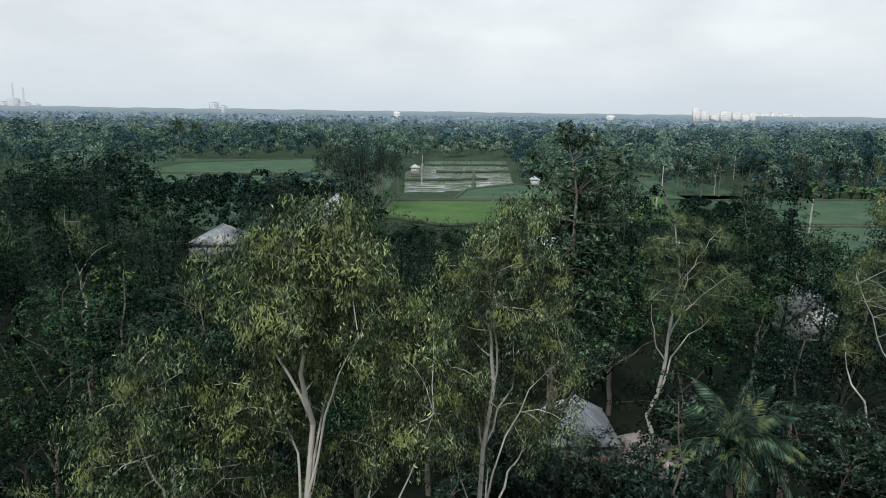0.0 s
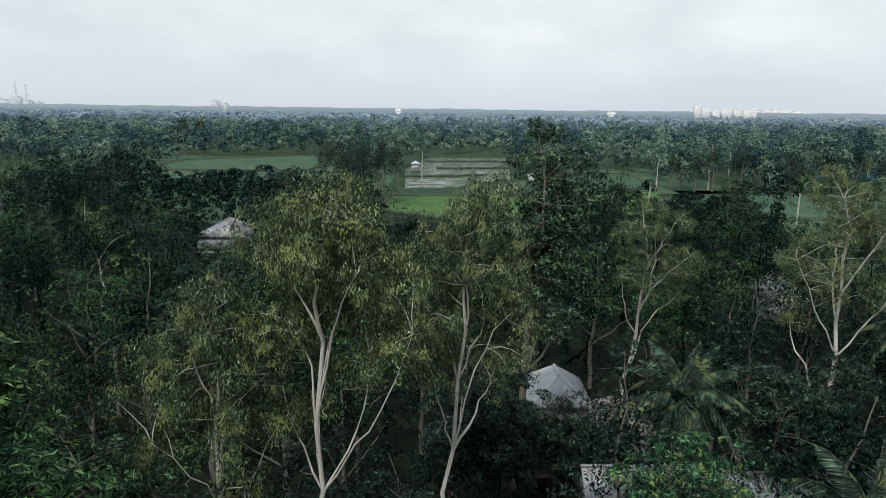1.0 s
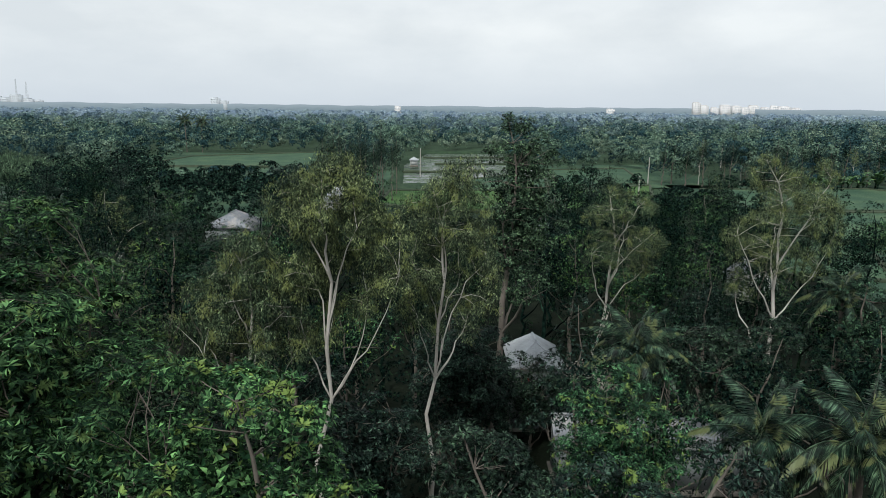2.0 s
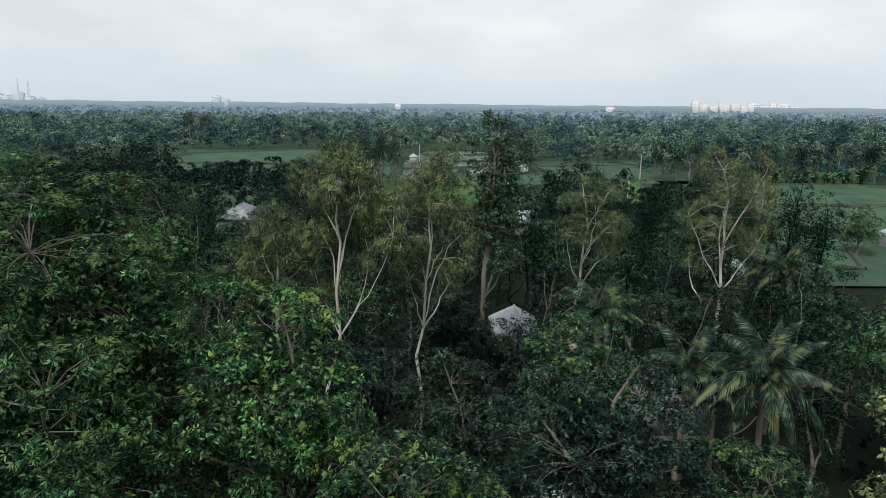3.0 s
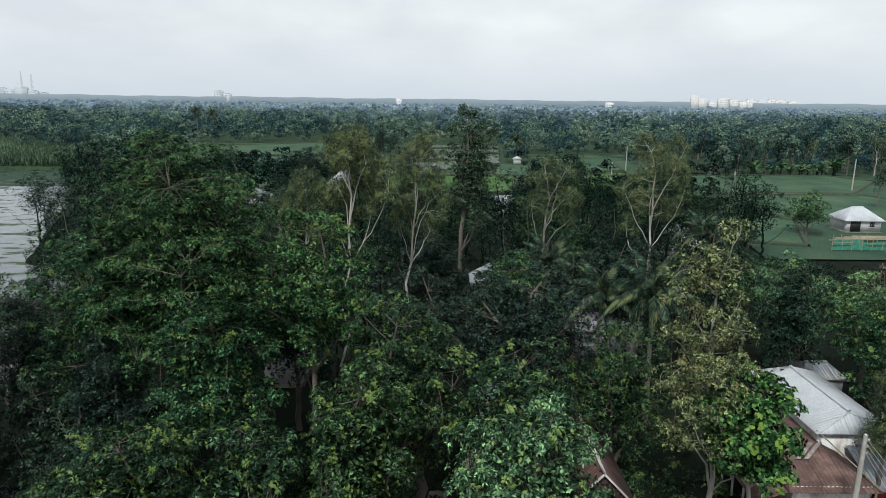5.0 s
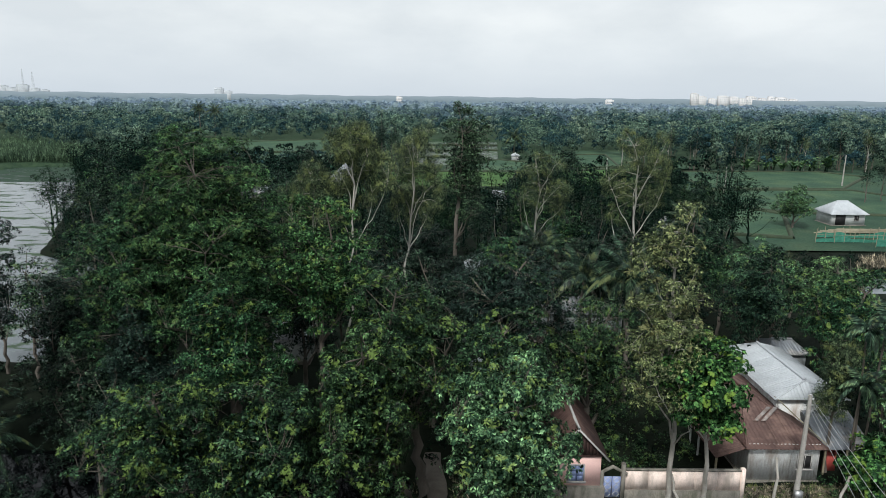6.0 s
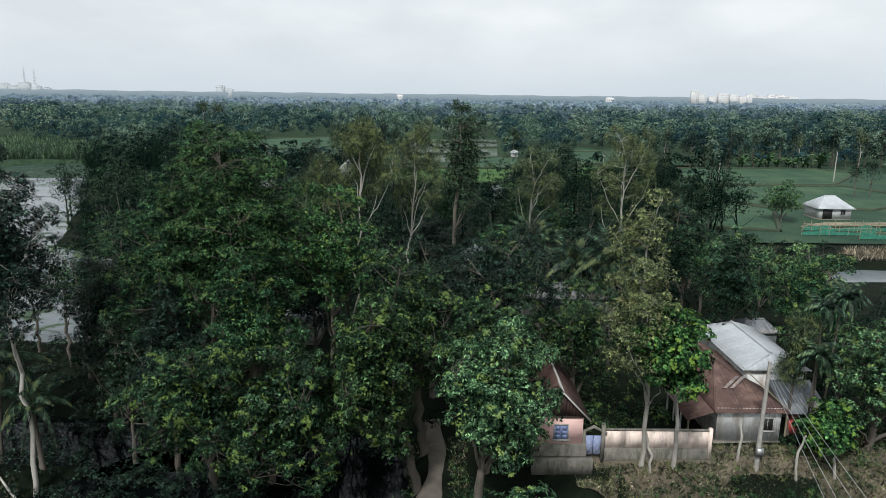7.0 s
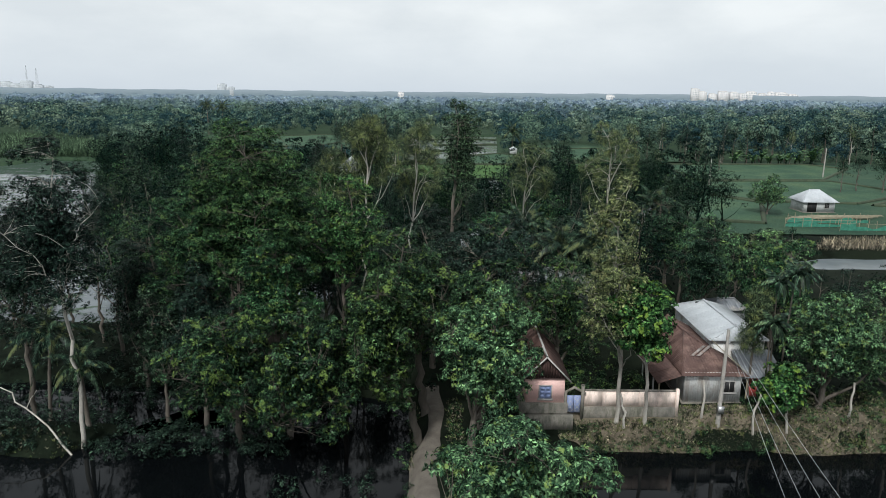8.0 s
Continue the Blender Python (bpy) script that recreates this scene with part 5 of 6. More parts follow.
def gate():
    t = thing("gate", "blue and white lattice metal gate between posts", "gate", (13.98, -10.75, 1.55))
    for s in (-1, 1):
        box_part("gate_post", (s * 0.52 - 0.09, s * 0.52 + 0.09, -0.1, 0.1, -0.4, 1.85 if s > 0 else 1.5), "plinth", t)
    for s in (-1, 1):
        c = s * 0.215
        lf = box_part("gate_leaf", (c - 0.2, c + 0.2, -0.01, 0.01, 0.1, 1.22), "blue", t, "blue sheet gate leaf with white lattice")
        for q in range(3):
            z = 0.3 + q * 0.36
            for a, b in (((c - 0.17, z), (c, z + 0.17)), ((c, z + 0.17), (c + 0.17, z)), ((c + 0.17, z), (c, z - 0.17)), ((c, z - 0.17), (c - 0.17, z))):
                S = Soup()
                S.beam((a[0], -0.03, a[1]), (b[0], -0.03, b[1]), 0.022)
                part("lattice_bar", S, M["wall_white"], lf)
    S = Soup()
    S.tube([(-0.7, 0, 1.36), (0, 0, 1.75), (0.7, 0, 1.36)], [0.08, 0.1, 0.08], 6)
    part("gate_hood", S, M["plinth"], t)


gate()


def compound_wall():
    t = thing("compound_wall", "stained cream plaster compound wall on a dark plinth", "wall", (17.45, -10.6, 1.4))
    box_part("plinth", (-2.82, 2.82, -0.16, 0.16, -0.5, 0.62), "plinth", t)
    n = 5
    for j in range(n):
        a, b = -2.8 + 5.6 * j / n, -2.8 + 5.6 * (j + 1) / n
        box_part("wall_panel", (a + 0.008, b - 0.008, -0.07, 0.07, 0.622, 1.64), "cream", t)
        box_part("coping", (a + 0.004, b - 0.004, -0.10, 0.10, 1.642, 1.70), "plinth", t)
    box_part("end_post", (2.824, 3.00, -0.12, 0.12, 0.0, 1.78), "cream", t)
    box_part("end_post", (-3.00, -2.824, -0.12, 0.12, 0.0, 2.0), "plinth", t, "dark weathered gate-side post")


compound_wall()


def shack():
    t = thing("tin_shack", "corrugated tin shack with a rusty brown hip roof", "house", (23.2, -5.2, 1.4))
    x, y, e, r = 1.8, 3.7, 2.18, 3.45
    box_part("plinth", (-x - 0.1, x + 0.1, -y - 0.1, y + 0.1, -0.6, 0.15), "plinth", t)
    for nm, p, q in (("front", (-x, -y, 0.15), (x, -y, 0.15)), ("right", (x, -y, 0.15), (x, y, 0.15)), ("back", (x, y, 0.15), (-x, y, 0.15)), ("left", (-x, y, 0.15), (-x, -y, 0.15))):
        p2, q2 = (p[0], p[1], e), (q[0], q[1], e)
        slope(t, "wall_sheet", "tin_wall", p, q, p2, q2, sheet=0.75, pitch=0.16, amp=0.016)
    X, Y, de = x + 0.3, y + 0.35, e - 0.12
    a, b = (-0.6, -Y + 4.6, r), (-0.6, Y, r)
    roof_ob = part("ridge_cap", (lambda S: (S.tube([a, b], 0.08, 6), S)[1])(Soup()), M["rust"], t)
    slope(t, "roof_sheet", "rust", (-X, -Y, de), (X, -Y, de), a, a, label="rust-brown roofing sheet")
    slope(t, "roof_sheet", "rust", (X, -Y, de), (X, Y, de), a, b)
    slope(t, "roof_sheet", "rust", (-X, Y, de), (-X, -Y, de), b, a)
    # pale sheets laid over the roof, and hip battens
    for k, (u, v) in enumerate(((-0.95, 1.5), (-0.62, 1.62))):
        base = np.array((u * 1.2, -Y, de))
        up = (np.array(a) - np.array((0, -Y, de)))
        p = base + up * 0.40 + (0.35, 0, 0.08)
        q = p + up * 0.22 + np.array((1.25, 0, 0))
        S = Soup()
        S.add([p, p + (0.26, 0, 0), q + (0.26, 0, 0), q, p + (0, 0, 0.03), p + (0.26, 0, 0.03), q + (0.26, 0, 0.03), q + (0, 0, 0.03)], [(3, 2, 1, 0), (4, 5, 6, 7), (0, 1, 5, 4), (1, 2, 6, 5), (2, 3, 7, 6), (3, 0, 4, 7)])
        part("patch_sheet", S, M["rust_pale"], t, "pale patched roofing sheet")
    for c in ((-X, -Y, de), (X, -Y, de)):
        S = Soup()
        S.tube([c, a], 0.06, 4)
        part("hip_cap", S, M["rust"], t)
    for j in range(3):
        S = Soup()
        S.beam((X + 0.05, -Y + 0.4 + j * 0.5, de + 0.05), (X - 1.2, -Y + 2.9 + j * 0.4, de + 1.2), 0.04)
        part("bamboo_batten", S, M["bamboo"], t)
    window(t, 1.05, -y - 0.02, 0.85, 0.62, 0.72, "trim", "dark", 1)
    # lean-to on the side
    lt = part("lean_to_post", (lambda S: (S.tube([(-x - 1.55, -y + 0.2, -0.3), (-x - 1.55, -y + 0.2, 1.5)], 0.06, 6), S)[1])(Soup()), M["bamboo"], t)
    for j in range(1, 4):
        S = Soup()
        S.tube([(-x - 1.55, -y + 0.2 + j * 1.2, -0.3), (-x - 1.55, -y + 0.2 + j * 1.2, 1.5)], 0.06, 6)
        part("lean_to_post", S, M["wall_white"], t)
    slope(t, "lean_to_sheet", "rust", (-x - 1.75, -y + 4.6, 1.45), (-x - 1.75, -y - 0.2, 1.45), (-x + 0.05, -y + 4.6, 2.1), (-x + 0.05, -y - 0.2, 2.1), label="rusty lean-to sheet")
    return t


shack()
house("tin_house", "pale tin-roofed house behind the shack", 26.1, -1.8, 3.6, 7.4, 1.4, 4.65, 5.3, "tin_bright", "tin_wall", 1.0, 0.3)
t = thing("tin_awning", "tin awning on posts beside the shack with a red door", "awning", (26.9, -6.8, 1.4))
slope(t, "roof_sheet", "tin", (-1.3, -1.5, 1.55), (1.3, -1.5, 1.55), (-1.3, 1.15, 2.5), (1.3, 1.15, 2.5))
for xx in (-1.15, 0, 1.15):
    S = Soup()
    S.tube([(xx, -1.35, -0.4), (xx, -1.35, 1.55)], 0.06, 6)
    part("post", S, M["bamboo"], t)
box_part("door", (-1.0, -0.3, -1.0, -0.94, -0.1, 1.3), "red", t, "faded red door")
house("rear_shed", "low tin-roofed shed behind the tin house", 28.6, 3.0, 2.2, 2.6, 1.2, 4.4, 4.9, "tin", "wall_grey", 0.6, 0.2, "x")
house("grey_house", "grey plastered house with a grey hip roof and red shutters", 9.6, 21.4, 2.9, 3.6, 0.75, 5.2, 6.3, "tin_bright", "wall_grey", 1.3, 0.3, windows=((-0.7, 3.0, 0.5, 0.6, "red"), (0.9, 3.0, 0.5, 0.6, "red")))
house("long_tin_house", "long low house with a grey tin roof", 12.4, 14.2, 5.0, 2.6, 0.75, 3.6, 4.5, "tin", "wall_grey", 0.0, 0.3, "x")
house("tin_hut", "small hut with a weathered tin roof", 18.2, 13.9, 4.6, 2.4, 0.75, 3.6, 4.4, "tin", "wall_grey", 0.0, 0.3, "x")
house("old_house", "old house with a dark mossy tin roof", 12.6, 19.9, 3.2, 3.0, 0.75, 4.2, 5.0, "rust_pale", "wall_grey", 0.8, 0.3)
house("garden_hut", "small tin-roofed hut between mango trees", 9.4, -0.6, 3.2, 3.4, 0.9, 3.8, 4.9, "tin_bright", "wall_grey", 1.0, 0.3)
house("blue_hut", "pale blue-grey hut under the trees", -5.6, 9.4, 2.6, 3.2, 0.75, 3.0, 4.0, "tin_bright", "wall_white", 0.7, 0.3)
house("village_house", "white gabled village house with a tin roof", 36.6, 50.0, 3.4, 4.4, 0.75, 3.4, 4.8, "tin", "wall_white", 0.0, 0.4)
house("village_house", "low white village house with a tin roof", 17.3, 81.0, 4.4, 4.0, 0.75, 3.0, 4.2, "tin_bright", "wall_white", 0.0, 0.4, "x")
house("village_house", "large tin-roofed house among dark trees", -27.0, 81.0, 6.4, 7.0, 0.75, 3.2, 4.9, "tin", "wall_grey", 2.4, 0.4)
house("village_house", "white-roofed house behind the tree row", -15.8, 110.0, 5.0, 8.0, 0.75, 3.2, 5.6, "tin_bright", "wall_white", 1.6, 0.4)
house("pond_hut", "small white hut at the fish pond's edge", -5.0, 212.0, 2.4, 2.4, 0.75, 2.8, 3.6, "tin_bright", "wall_white", 1.0, 0.4)
house("field_hut", "tiny white hut beyond the field", 29.0, 176.0, 2.2, 2.2, 0.75, 2.8, 3.5, "tin_bright", "wall_white", 0.8, 0.3)
house("tin_shed", "white-walled shed with a pale hip roof in the field", 71.6, 70.5, 5.4, 4.6, 0.75, 3.0, 4.6, "tin_bright", "wall_white", 2.2, 0.45, "x", windows=((1.3, 1.0, 0.7, 0.8, "dark"),), doors=((-1.3, 1.6, 1.9, "dark"),))
house("tin_shed", "small grey shed at the field's edge", 83.0, 62.0, 4.0, 3.0, 0.75, 2.4, 3.4, "tin", "wall_grey", 0.0, 0.4, "x")

# ---- poles and wires ----
def pole(x, y, z0, top, r=0.11, label="weathered concrete electricity pole", arms=True):
    t = thing("electricity_pole", label, "pole", (x, y, z0), "electricity poles")
    S = Soup()
    S.tube([(0, 0, -0.5), (0, 0, 1.0), (0.05, 0, top - z0)], [r * 1.35, r * 1.25, r * 0.8], 8)
    part("shaft", S, M["concrete"], t)
    S = Soup()
    S.tube([(0.05, 0, top - z0 - 0.02), (0.05, 0, top - z0 + 0.05)], [r * 0.8, r * 0.3], 8)
    part("cap", S, M["metal"], t)
    if arms:
        for j in range(3):
            S = Soup()
            c = np.array((0.16, -0.05, top - z0 - 0.25 - j * 0.3))
            S.tube([c, c + (0, 0, 0.06), c + (0, 0, 0.1)], [0.035, 0.06, 0.03], 8)
            part("insulator", S, M["wall_white"], t)
        S = Soup()
        S.box(-0.18, 0.18, -0.3, -0.12, 1.15, 1.6)
        part("meter_box", S, M["metal"], t, "grey meter box on the shaft")
    return t


pole(22.9, -10.9, 0.7, 7.2)
for x, y, z in ((100.8, 120.7, 8.2), (66, 104, 6.8), (44, 118, 7.0), (83, 160, 8.0), (-2.0, 180, 8.5), (58, 158, 8.0), (96, 205, 9)):
    pole(x, y, 0.75, z, 0.13, "slim concrete pole at the field's edge", False)
for j, (dz, ex) in enumerate(((6.95, 17.6), (6.75, 16.2), (6.55, 14.8), (6.35, 13.6))):
    a, b = np.array((23.05, -10.95, dz)), np.array((ex, -47.0, dz + 0.3))
    t_ = np.linspace(0, 1, 26)[:, None]
    P = a + (b - a) * t_ - np.array((0, 0, 1.0)) * (4 * t_ * (1 - t_) * 0.8)
    S = Soup()
    S.tube(P, 0.009, 4, cap=False)
    w = new("power_line", S.mesh("power_line"))
    w.data.materials.append(M["wire"])
    tagged(w, "thin sagging overhead wire from the pole", "wire", "overhead wires")
pole(15.6, -47.2, 0.2, 7.4)

# ---- nets, reeds, low plants ----
def net_fence(x0, x1, y, z0, seed, label):
    rng = np.random.default_rng(seed)
    t = thing("net_fence", label, "fence", (x0, y, z0), "net fences")
    n = max(2, int((x1 - x0) / 1.3))
    for j in range(n + 1):
        S = Soup()
        xx = (x1 - x0) * j / n
        S.tube([(xx, 0, -0.4), (xx + rng.normal() * 0.1, rng.normal() * 0.1, 1.3 + rng.uniform(0, 0.5))], 0.05, 5)
        part("post", S, M["bamboo"], t)
    for z in (0.35, 1.1):
        S = Soup()
        S.tube([(0, 0.06, z), ((x1 - x0) / 2, 0.06, z - 0.1), (x1 - x0, 0.06, z)], 0.035, 4)
        part("rail", S, M["bamboo"], t)
    m = n * 3
    u = np.linspace(0, x1 - x0, m + 1)
    hi = 0.62 + 0.22 * np.sin(u * 0.9 + seed) + 0.12 * np.sin(u * 2.1)
    dy = -0.07 + 0.05 * np.sin(u * 3.3)
    V = np.vstack([np.stack([u, dy, u * 0 + 0.05], -1), np.stack([u, dy * 0.5 - 0.03, hi], -1), np.stack([u, dy + 0.02, u * 0 + 0.05], -1), np.stack([u, dy * 0.5 - 0.01, hi], -1)])
    i, c = np.arange(m), m + 1
    S = Soup()
    S.add(V, np.vstack([np.stack([i, i + 1, c + i + 1, c + i], -1), np.stack([2 * c + i + 1, 2 * c + i, 3 * c + i, 3 * c + i + 1], -1)]))
    part("net", S, M["net"], t, "green netting")


for k, (x0, x1, y) in enumerate(((59, 70, 54.5), (61, 74, 58.0), (66, 80, 51.8))):
    net_fence(x0, x1, y, 0.95, 300 + k, "bamboo fence hung with green netting")
for k in range(9):
    S = Soup()
    S.tube([(62 + k * 0.6, 60.5 + 0.3 * k, 1.15 + 0.1 * (k % 3)), (76 + k * 0.5, 61 + 0.32 * k, 1.2 + 0.1 * ((k + 1) % 3))], 0.07, 5)
    b = new("bamboo_pole", S.mesh("bamboo_pole"))
    b.data.materials.append(M["bamboo"])
    tagged(b, "long bamboo pole lying in a stack by the shed", "pole", "stacked bamboo poles")


def blades(pts, high, wide, rng, lean=0.35, tufts=1):
    """Upright grass or reed blades at the points."""
    P = np.repeat(np.asarray(pts, float), tufts, 0)
    A = unit(np.stack([rng.normal(size=len(P)) * lean, rng.normal(size=len(P)) * lean, np.ones(len(P))], -1))
    N = unit(rng.normal(size=P.shape) * np.array((1, 1, 0.2)))
    return leaf_soup(P, A, N, high * rng.uniform(0.6, 1.25, len(P)), wide * rng.uniform(0.7, 1.3, len(P)), 0.15)


def in_poly(pts, n, rng):
    P = np.array(pts, float)
    q = rng.uniform(P.min(0), P.max(0), size=(n * 3, 2))
    return q[seg_dist(q[:, 0], q[:, 1], pts) < 0][:n]


def stuff(name, V, Q, material, label, category):
    ob = new(name, np_mesh(name, V, Q))
    ob.data.materials.append(M[material])
    return tagged(ob, label, category, kind="stuff")


rng = np.random.default_rng(77)
q = in_poly([(-165, 122), (-118, 152), (-112, 154), (-84, 158), (-88, 178), (-104, 180), (-150, 222), (-170, 215)], 22000, rng)
V, Q = blades(np.column_stack([q, np.full(len(q), 0.6)]), 3.3, 0.32, rng, 0.25)
stuff("reed_bed", V, Q, "reed", "tall pale green reed bed along the pond", "reeds")
q = in_poly([(56, 39.5), (84, 40), (84, 46), (60, 45)], 3600, rng)
V, Q = blades(np.column_stack([q, np.full(len(q), 0.5)]), 1.15, 0.09, rng, 0.32)
stuff("dry_reeds", V, Q, "dry", "dry brown reeds at the side pond", "reeds")
# rough grass and weeds on the canal bank
q = np.vstack([rng.uniform((13, -12.6), (40, -10.9), size=(8000, 2)), rng.uniform((20.6, -10.9), (27, -9.3), size=(900, 2)), rng.uniform((27, -10.9), (40, -7), size=(2500, 2)), rng.uniform((-26, -13.6), (-8, -12.0), size=(500, 2)), rng.uniform((3.4, -24), (4.4, -7), size=(500, 2)), rng.uniform((6.2, -24), (7.2, -7), size=(500, 2))])
z = land_height(q[:, 0], q[:, 1])
q, z = q[z > -0.35], z[z > -0.35]
mix = rng.uniform(size=len(q)) < 0.45
V, Q = blades(np.column_stack([q, z - 0.03])[mix], 0.26, 0.034, rng, 0.6, 5)
stuff("bank_grass", V, Q, "bank_green", "rough green grass and weeds on the bank", "grass")
V, Q = blades(np.column_stack([q, z - 0.03])[~mix], 0.24, 0.028, rng, 0.75, 5)
stuff("dry_grass", V, Q, "dry", "dry straw-coloured grass on the bank", "grass")
# bare earth of the bank
bx, by = np.meshgrid(np.arange(13.2, 42.1, 0.35), np.arange(-12.6, -9.1, 0.25))
bz = land_height(bx, by) + 0.035
bi = np.arange(bx.size).reshape(bx.shape)
bank = new("bank", np_mesh("bank", np.stack([bx, by, bz], -1).reshape(-1, 3), np.stack([bi[:-1, :-1], bi[:-1, 1:], bi[1:, 1:], bi[1:, :-1]], -1).reshape(-1, 4)))
bank.data.materials.append(M["bank_earth"])
tagged(bank, "bare brown earth bank above the canal", "bank", kind="structure")
# shrubs under the trees
q = rng.uniform((-34, -9), (46, 60), size=(850, 2))
z = land_height(q[:, 0], q[:, 1])
ok = (z > 0.3) & ~is_open(q[:, 0], q[:, 1], 0.5) & ~((q[:, 0] > 10) & (q[:, 0] < 25.5) & (q[:, 1] < -8.2))
for a, b, c, d in HOUSE_ZONES:
    ok &= ~((q[:, 0] > a) & (q[:, 0] < b) & (q[:, 1] > c) & (q[:, 1] < d))
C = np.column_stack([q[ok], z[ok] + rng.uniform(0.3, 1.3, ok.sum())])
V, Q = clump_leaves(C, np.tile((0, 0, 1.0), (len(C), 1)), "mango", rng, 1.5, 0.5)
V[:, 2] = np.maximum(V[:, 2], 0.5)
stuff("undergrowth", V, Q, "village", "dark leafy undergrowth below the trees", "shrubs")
def shrubs(boxes, style, material, label, size, dry=False):
    q = np.vstack([rng.uniform((x0, y0), (x1, y1), size=(n, 2)) for x0, x1, y0, y1, n in boxes])
    z = np.maximum(land_height(q[:, 0], q[:, 1]), -0.3)
    if dry:
        q, z = q[z > 0.0], z[z > 0.0]
    C = np.column_stack([q, z + rng.uniform(0.1, 0.6, len(q))])
    V, Q = clump_leaves(C, np.tile((0, 0, 1.0), (len(C), 1)), style, rng, size, 0.7)
    V[:, 2] = np.maximum(V[:, 2], -0.28)
    stuff("bank_shrubs", V, Q, material, label, "shrubs")


shrubs(((13.5, 26, -12.4, -11.3, 26), (25, 40, -12.2, -9.5, 60), (3.2, 4.3, -26, -8, 14), (6.4, 7.4, -26, -9, 16), (7.0, 9.0, -24, -13, 16)), "rosette", "feathery", "low green shrubs along the canal bank", 0.75)
shrubs(((14, 19.6, -8.8, -4, 34), (27.5, 38, -8.5, -4, 44), (13.6, 19.6, -4, 4, 26), (13.5, 15.6, -9, -2, 26), (8.5, 13.4, -4.8, -2.6, 14)), "mango", "mango", "dark green shrubs growing between the houses", 1.0)
shrubs(((-14.5, -3.5, -13.4, -9.5, 90), (-26, -14, -13.2, -7, 80), (-34, -15, -9.5, -1.5, 150), (-15, -8, -7, -2, 50), (-3, 2, -17, -15, 9), (-10, 3, -8, -4, 30)), "mango", "mango_plain", "dark shrubs overhanging the backwater", 1.1)
shrubs(((-34, -8, -3.2, 9, 130), (-31, -17, 8, 24, 45), (-42, -28, 20, 46, 45), (-62, -40, 44, 92, 60)), "olive", "mango_plain", "dark bushes on the shore of the pale pond", 1.5, True)
# bare trunk leaning over the mud
S = Soup()
S.tube(bend((-22.0, -10.3, 3.3), (-15.9, -13.0, -0.3), np.random.default_rng(3), 10, 0.05, 0.05), np.linspace(0.03, 0.065, 10), 8)
S.tube(bend((-19.2, -11.5, 1.9), (-18.6, -11.2, 3.0), np.random.default_rng(4), 5, 0.05), np.linspace(0.03, 0.012, 5), 6)
log = new("leaning_trunk", S.mesh("leaning_trunk"))
log.data.materials.append(M["bark_pale"])
tagged(log, "bare pale trunk leaning across the muddy bank", "trunk")

for k, (x, y, h) in enumerate(((21.9, -10.7, 2.4), (25.0, -11.2, 2.6), (27.0, -11.3, 2.8), (31.0, -10.6, 2.2), (34.0, -10.4, 2.4), (17.0, -11.2, 2.2))):
    S = Soup()
    z = ground_z(x, y)
    S.tube(bend((x, y, z - 0.3), (x + 0.35 * math.sin(k * 2.3), y + 0.1, z + h), np.random.default_rng(500 + k), 7, 0.06), np.linspace(0.085, 0.055, 7), 8)
    post = new("bare_trunk", S.mesh("bare_trunk"))
    post.data.materials.append(M["bark_pale"])
    tagged(post, "pale bare trunk standing on the canal bank", "trunk", "bare trunks on the bank")

# banana plants before the far tree row
def banana(x, y, seed):
    rng = np.random.default_rng(seed)
    big = rng.uniform(0.9, 1.6)
    t = thing("banana_plant", "banana plant with long arching leaves at the field's edge", "plant", (x, y, 0.75), "banana plants")
    S = Soup()
    S.tube([(0, 0, -0.2), (0, 0, 0.6), (0.1, 0, 1.1)], [0.2, 0.16, 0.1], 8)
    part("stem", S, M["olive"], t)
    t.scale = (big,) * 3
    for j in range(9):
        a = j * 2.4 + rng.uniform(-0.3, 0.3)
        d = np.array((math.cos(a), math.sin(a), 0))
        u = np.linspace(0, 1, 7)
        up = rng.uniform(0.7, 1.3)
        P = np.array((0.1, 0, 0.9)) + d * (2.1 * u ** 1.15)[:, None] + np.array((0, 0, 1.0)) * (3.6 * up * u - 2.3 * u ** 2)[:, None]
        s = np.cross(d, (0, 0, 1.0)) * (0.38 * np.sin(np.clip(u * 0.95 + 0.05, 0, 1) * math.pi) ** 0.5)[:, None]
        V = np.stack([P - s, P + (0, 0, 0.08), P + s], 1).reshape(-1, 3)
        i, k = np.meshgrid(np.arange(6), np.arange(2), indexing="ij")
        i = i * 3 + k
        S = Soup()
        S.add(V, np.stack([i, i + 1, i + 4, i + 3], -1))
        part("leaf", S, M["leafy"], t)


for k in range(18):
    banana(92 + (k // 3) * 4.6 + 0.9 * math.sin(k * 2.1) + 0.5 * (k % 3), 152.5 + 1.2 * (k % 3) + 1.4 * math.sin(k * 1.7), 400 + k)

# ---- far buildings ----
def block(name, label, x, y, w, d, h, material, floors, bays, group=""):
    t = thing(name, label, "building", (x, y, 0.5), group)
    box_part("wall", (-w / 2, w / 2, -d / 2, d / 2, -1, h), material, t)
    box_part("roof", (-w / 2 + 1.0, w / 2 - 4.0, -d / 2 + 1.0, d / 2 - 1.0, h + 0.002, h + 1.6), material, t)
    for f in range(floors):
        for b in range(bays):
            cx, cz = -w / 2 + w * (b + 0.5) / bays, 2 + (h - 2) * (f + 0.5) / floors
            box_part("window", (cx - w / bays * 0.24, cx + w / bays * 0.24, -d / 2 - 0.25, -d / 2 - 0.004, cz - (h - 2) / floors * 0.22, cz + (h - 2) / floors * 0.22), "far_glass", t)


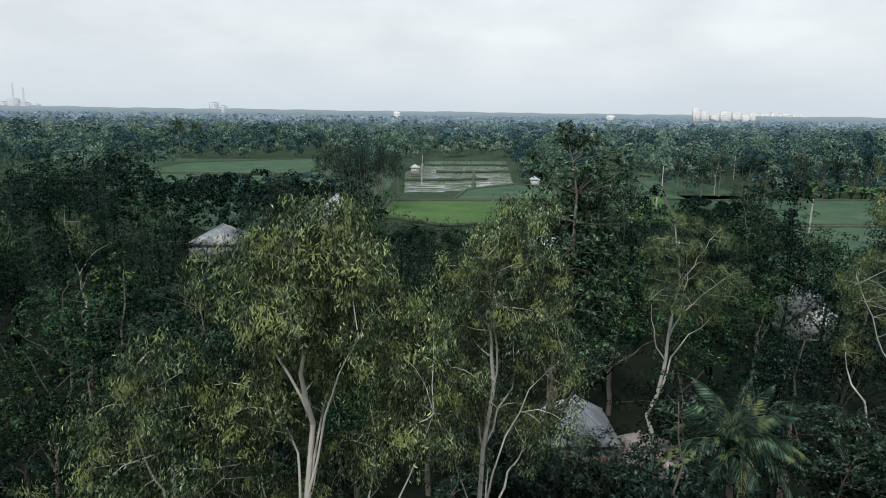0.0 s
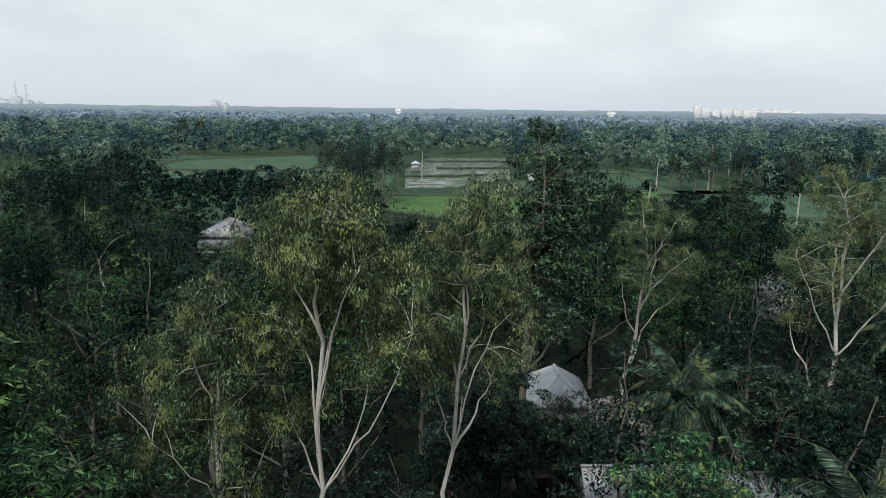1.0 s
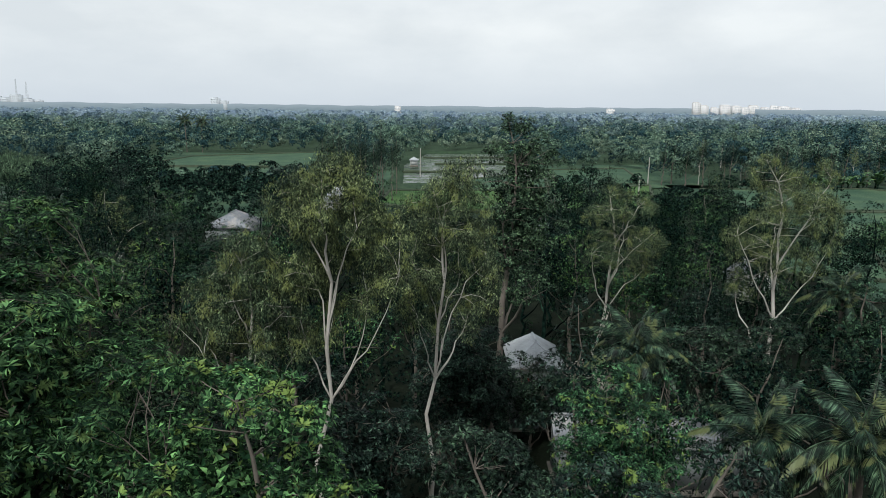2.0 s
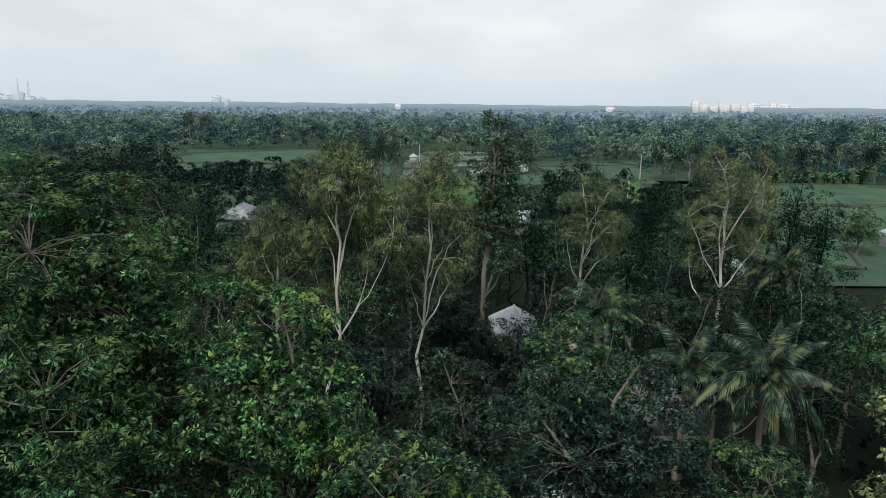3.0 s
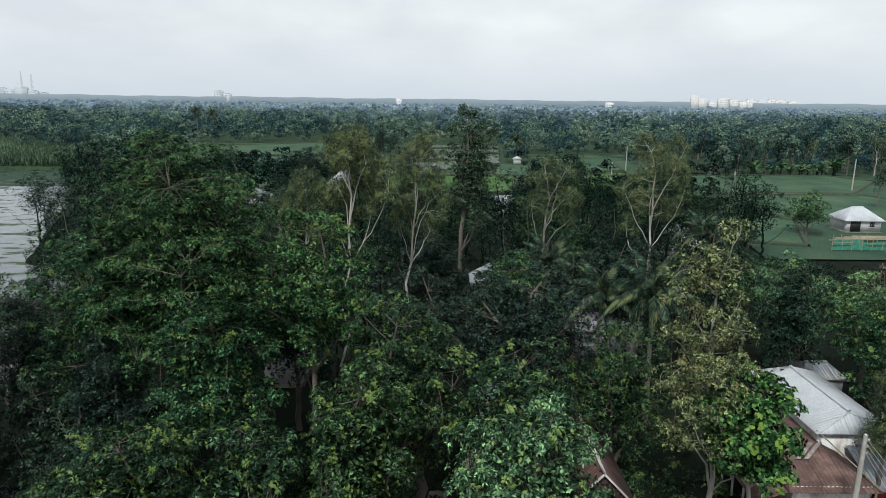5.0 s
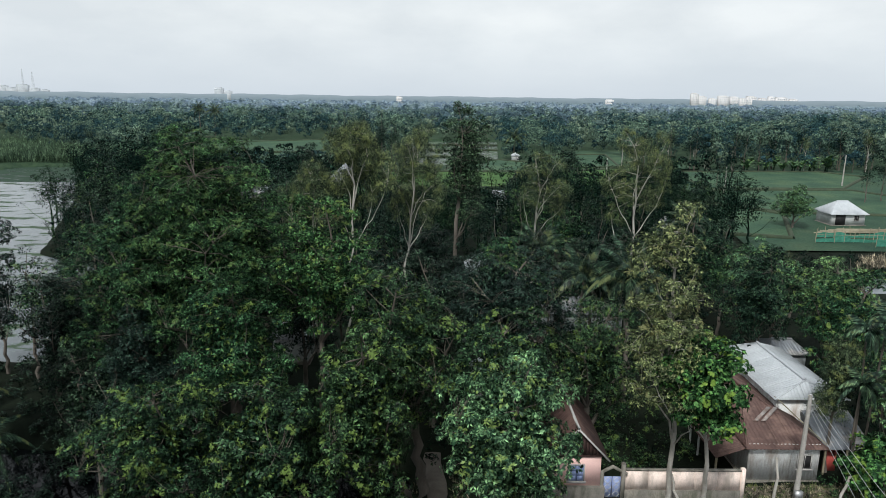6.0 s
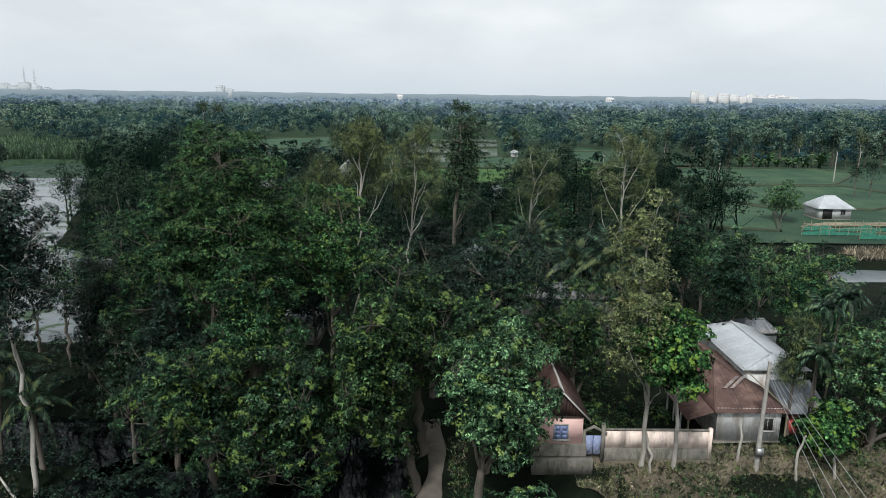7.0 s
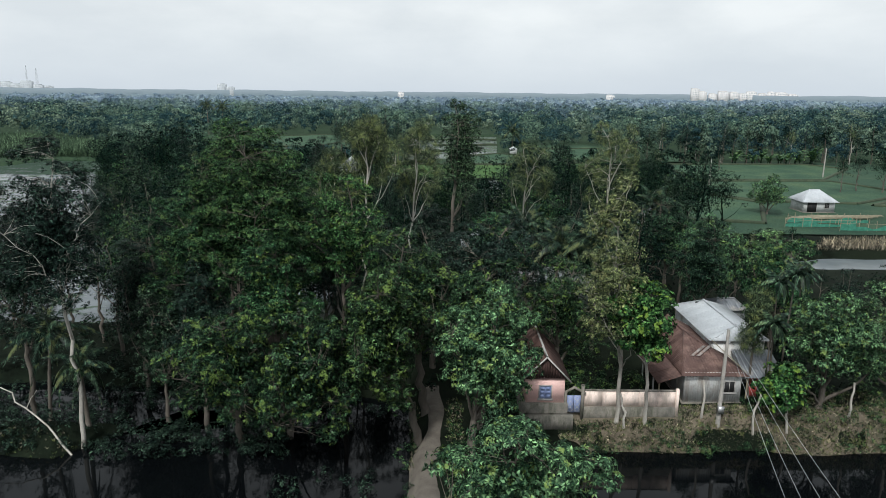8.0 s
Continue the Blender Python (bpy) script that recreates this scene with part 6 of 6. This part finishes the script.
for x, w, h, fl, bays in ((509, 13, 31, 7, 4), (524, 14, 25.5, 6, 4), (545, 12, 21.5, 5, 3), (566, 18, 26.5, 6, 5), (588, 14, 25, 5, 4), (606, 12, 22, 5, 3), (622, 16, 26.0, 6, 5), (645, 14, 23, 5, 4), (662, 10, 26, 6, 3), (682, 20, 24.5, 5, 5), (706, 14, 22, 4, 4)):
    block("white_block", "white many-storeyed building above the far woods", x, 1350, w, 14, h, "far_white", fl, bays, "far white buildings")
for x, w, h in ((826, 18, 15.5), (858, 26, 14.5), (-80, 12, 18), (345, 15, 16.5), (790, 10, 14)):
    block("white_block", "low white building in the far woods", x, 1370, w, 11, h, "far_white", 2, 4, "far white buildings")
for x, w, h, fl in ((-910, 20, 31, 7), (-888, 18, 27, 6), (-866, 20, 33, 7), (-842, 16, 26, 5), (-820, 10, 23, 5), (-458, 16, 31, 6), (-440, 14, 25, 4)):
    block("grey_block", "grey building in the hazy distance", x, 1420, w, 14, h, "far_grey", fl, 5, "far grey buildings")


def mast(x, y, h, w):
    t = thing("radio_mast", "thin lattice radio mast on the horizon", "mast", (x, y, 0.5), "radio masts")
    for sx, sy in ((-1, -1), (1, -1), (1, 1), (-1, 1)):
        S = Soup()
        S.beam((sx * w, sy * w, 0), (sx * w * 0.3, sy * w * 0.3, h), 0.4)
        part("leg", S, M["far_grey"], t)
    for j in range(12):
        z, f = h * j / 12, 1 - 0.7 * j / 12
        S = Soup()
        S.beam((-w * f, -w * f, z), (w * f * 0.94, -w * f * 0.94, z + h / 12), 0.3)
        part("brace", S, M["far_grey"], t)


mast(-868, 1425, 66, 1.8)
mast(-847, 1425, 60, 2.6)

# ---- distance ----
def backdrop():
    n = 160
    a = np.linspace(radians(-46), radians(46), n)
    r = 1480.0
    V = np.vstack([np.stack([np.sin(a) * r, np.cos(a) * r, np.full(n, z)], -1) for z in (-4.0, 20.2)])
    V[n:, 2] += 0.5 * np.sin(a * 61) + 0.4 * np.sin(a * 23 + 1) + 0.5 * np.sin(a * 151)
    i = np.arange(n - 1)
    me = np_mesh("backdrop", V, np.stack([i, i + 1, n + i + 1, n + i], -1))
    m, nn, l, b = mat("glowing_haze_treeline", 1.0, 0.0, 0.0)
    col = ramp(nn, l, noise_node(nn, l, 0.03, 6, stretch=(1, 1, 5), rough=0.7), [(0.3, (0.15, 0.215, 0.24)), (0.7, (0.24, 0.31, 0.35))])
    # painted haze: the colour gets paler towards the top
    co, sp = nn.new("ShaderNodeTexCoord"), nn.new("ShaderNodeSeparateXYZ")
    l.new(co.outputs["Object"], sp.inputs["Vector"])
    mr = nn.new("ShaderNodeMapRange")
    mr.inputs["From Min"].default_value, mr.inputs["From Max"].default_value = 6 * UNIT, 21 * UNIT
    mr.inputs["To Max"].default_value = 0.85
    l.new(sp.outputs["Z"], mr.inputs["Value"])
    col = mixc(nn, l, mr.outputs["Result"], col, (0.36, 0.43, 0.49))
    # the strip glows with its painted colour instead of taking light
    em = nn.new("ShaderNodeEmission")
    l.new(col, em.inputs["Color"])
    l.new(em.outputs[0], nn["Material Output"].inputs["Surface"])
    me.materials.append(m)
    tagged(new("backdrop", me), "glowing backdrop strip painted as a hazy blue treeline on the horizon", "distance", kind="structure")


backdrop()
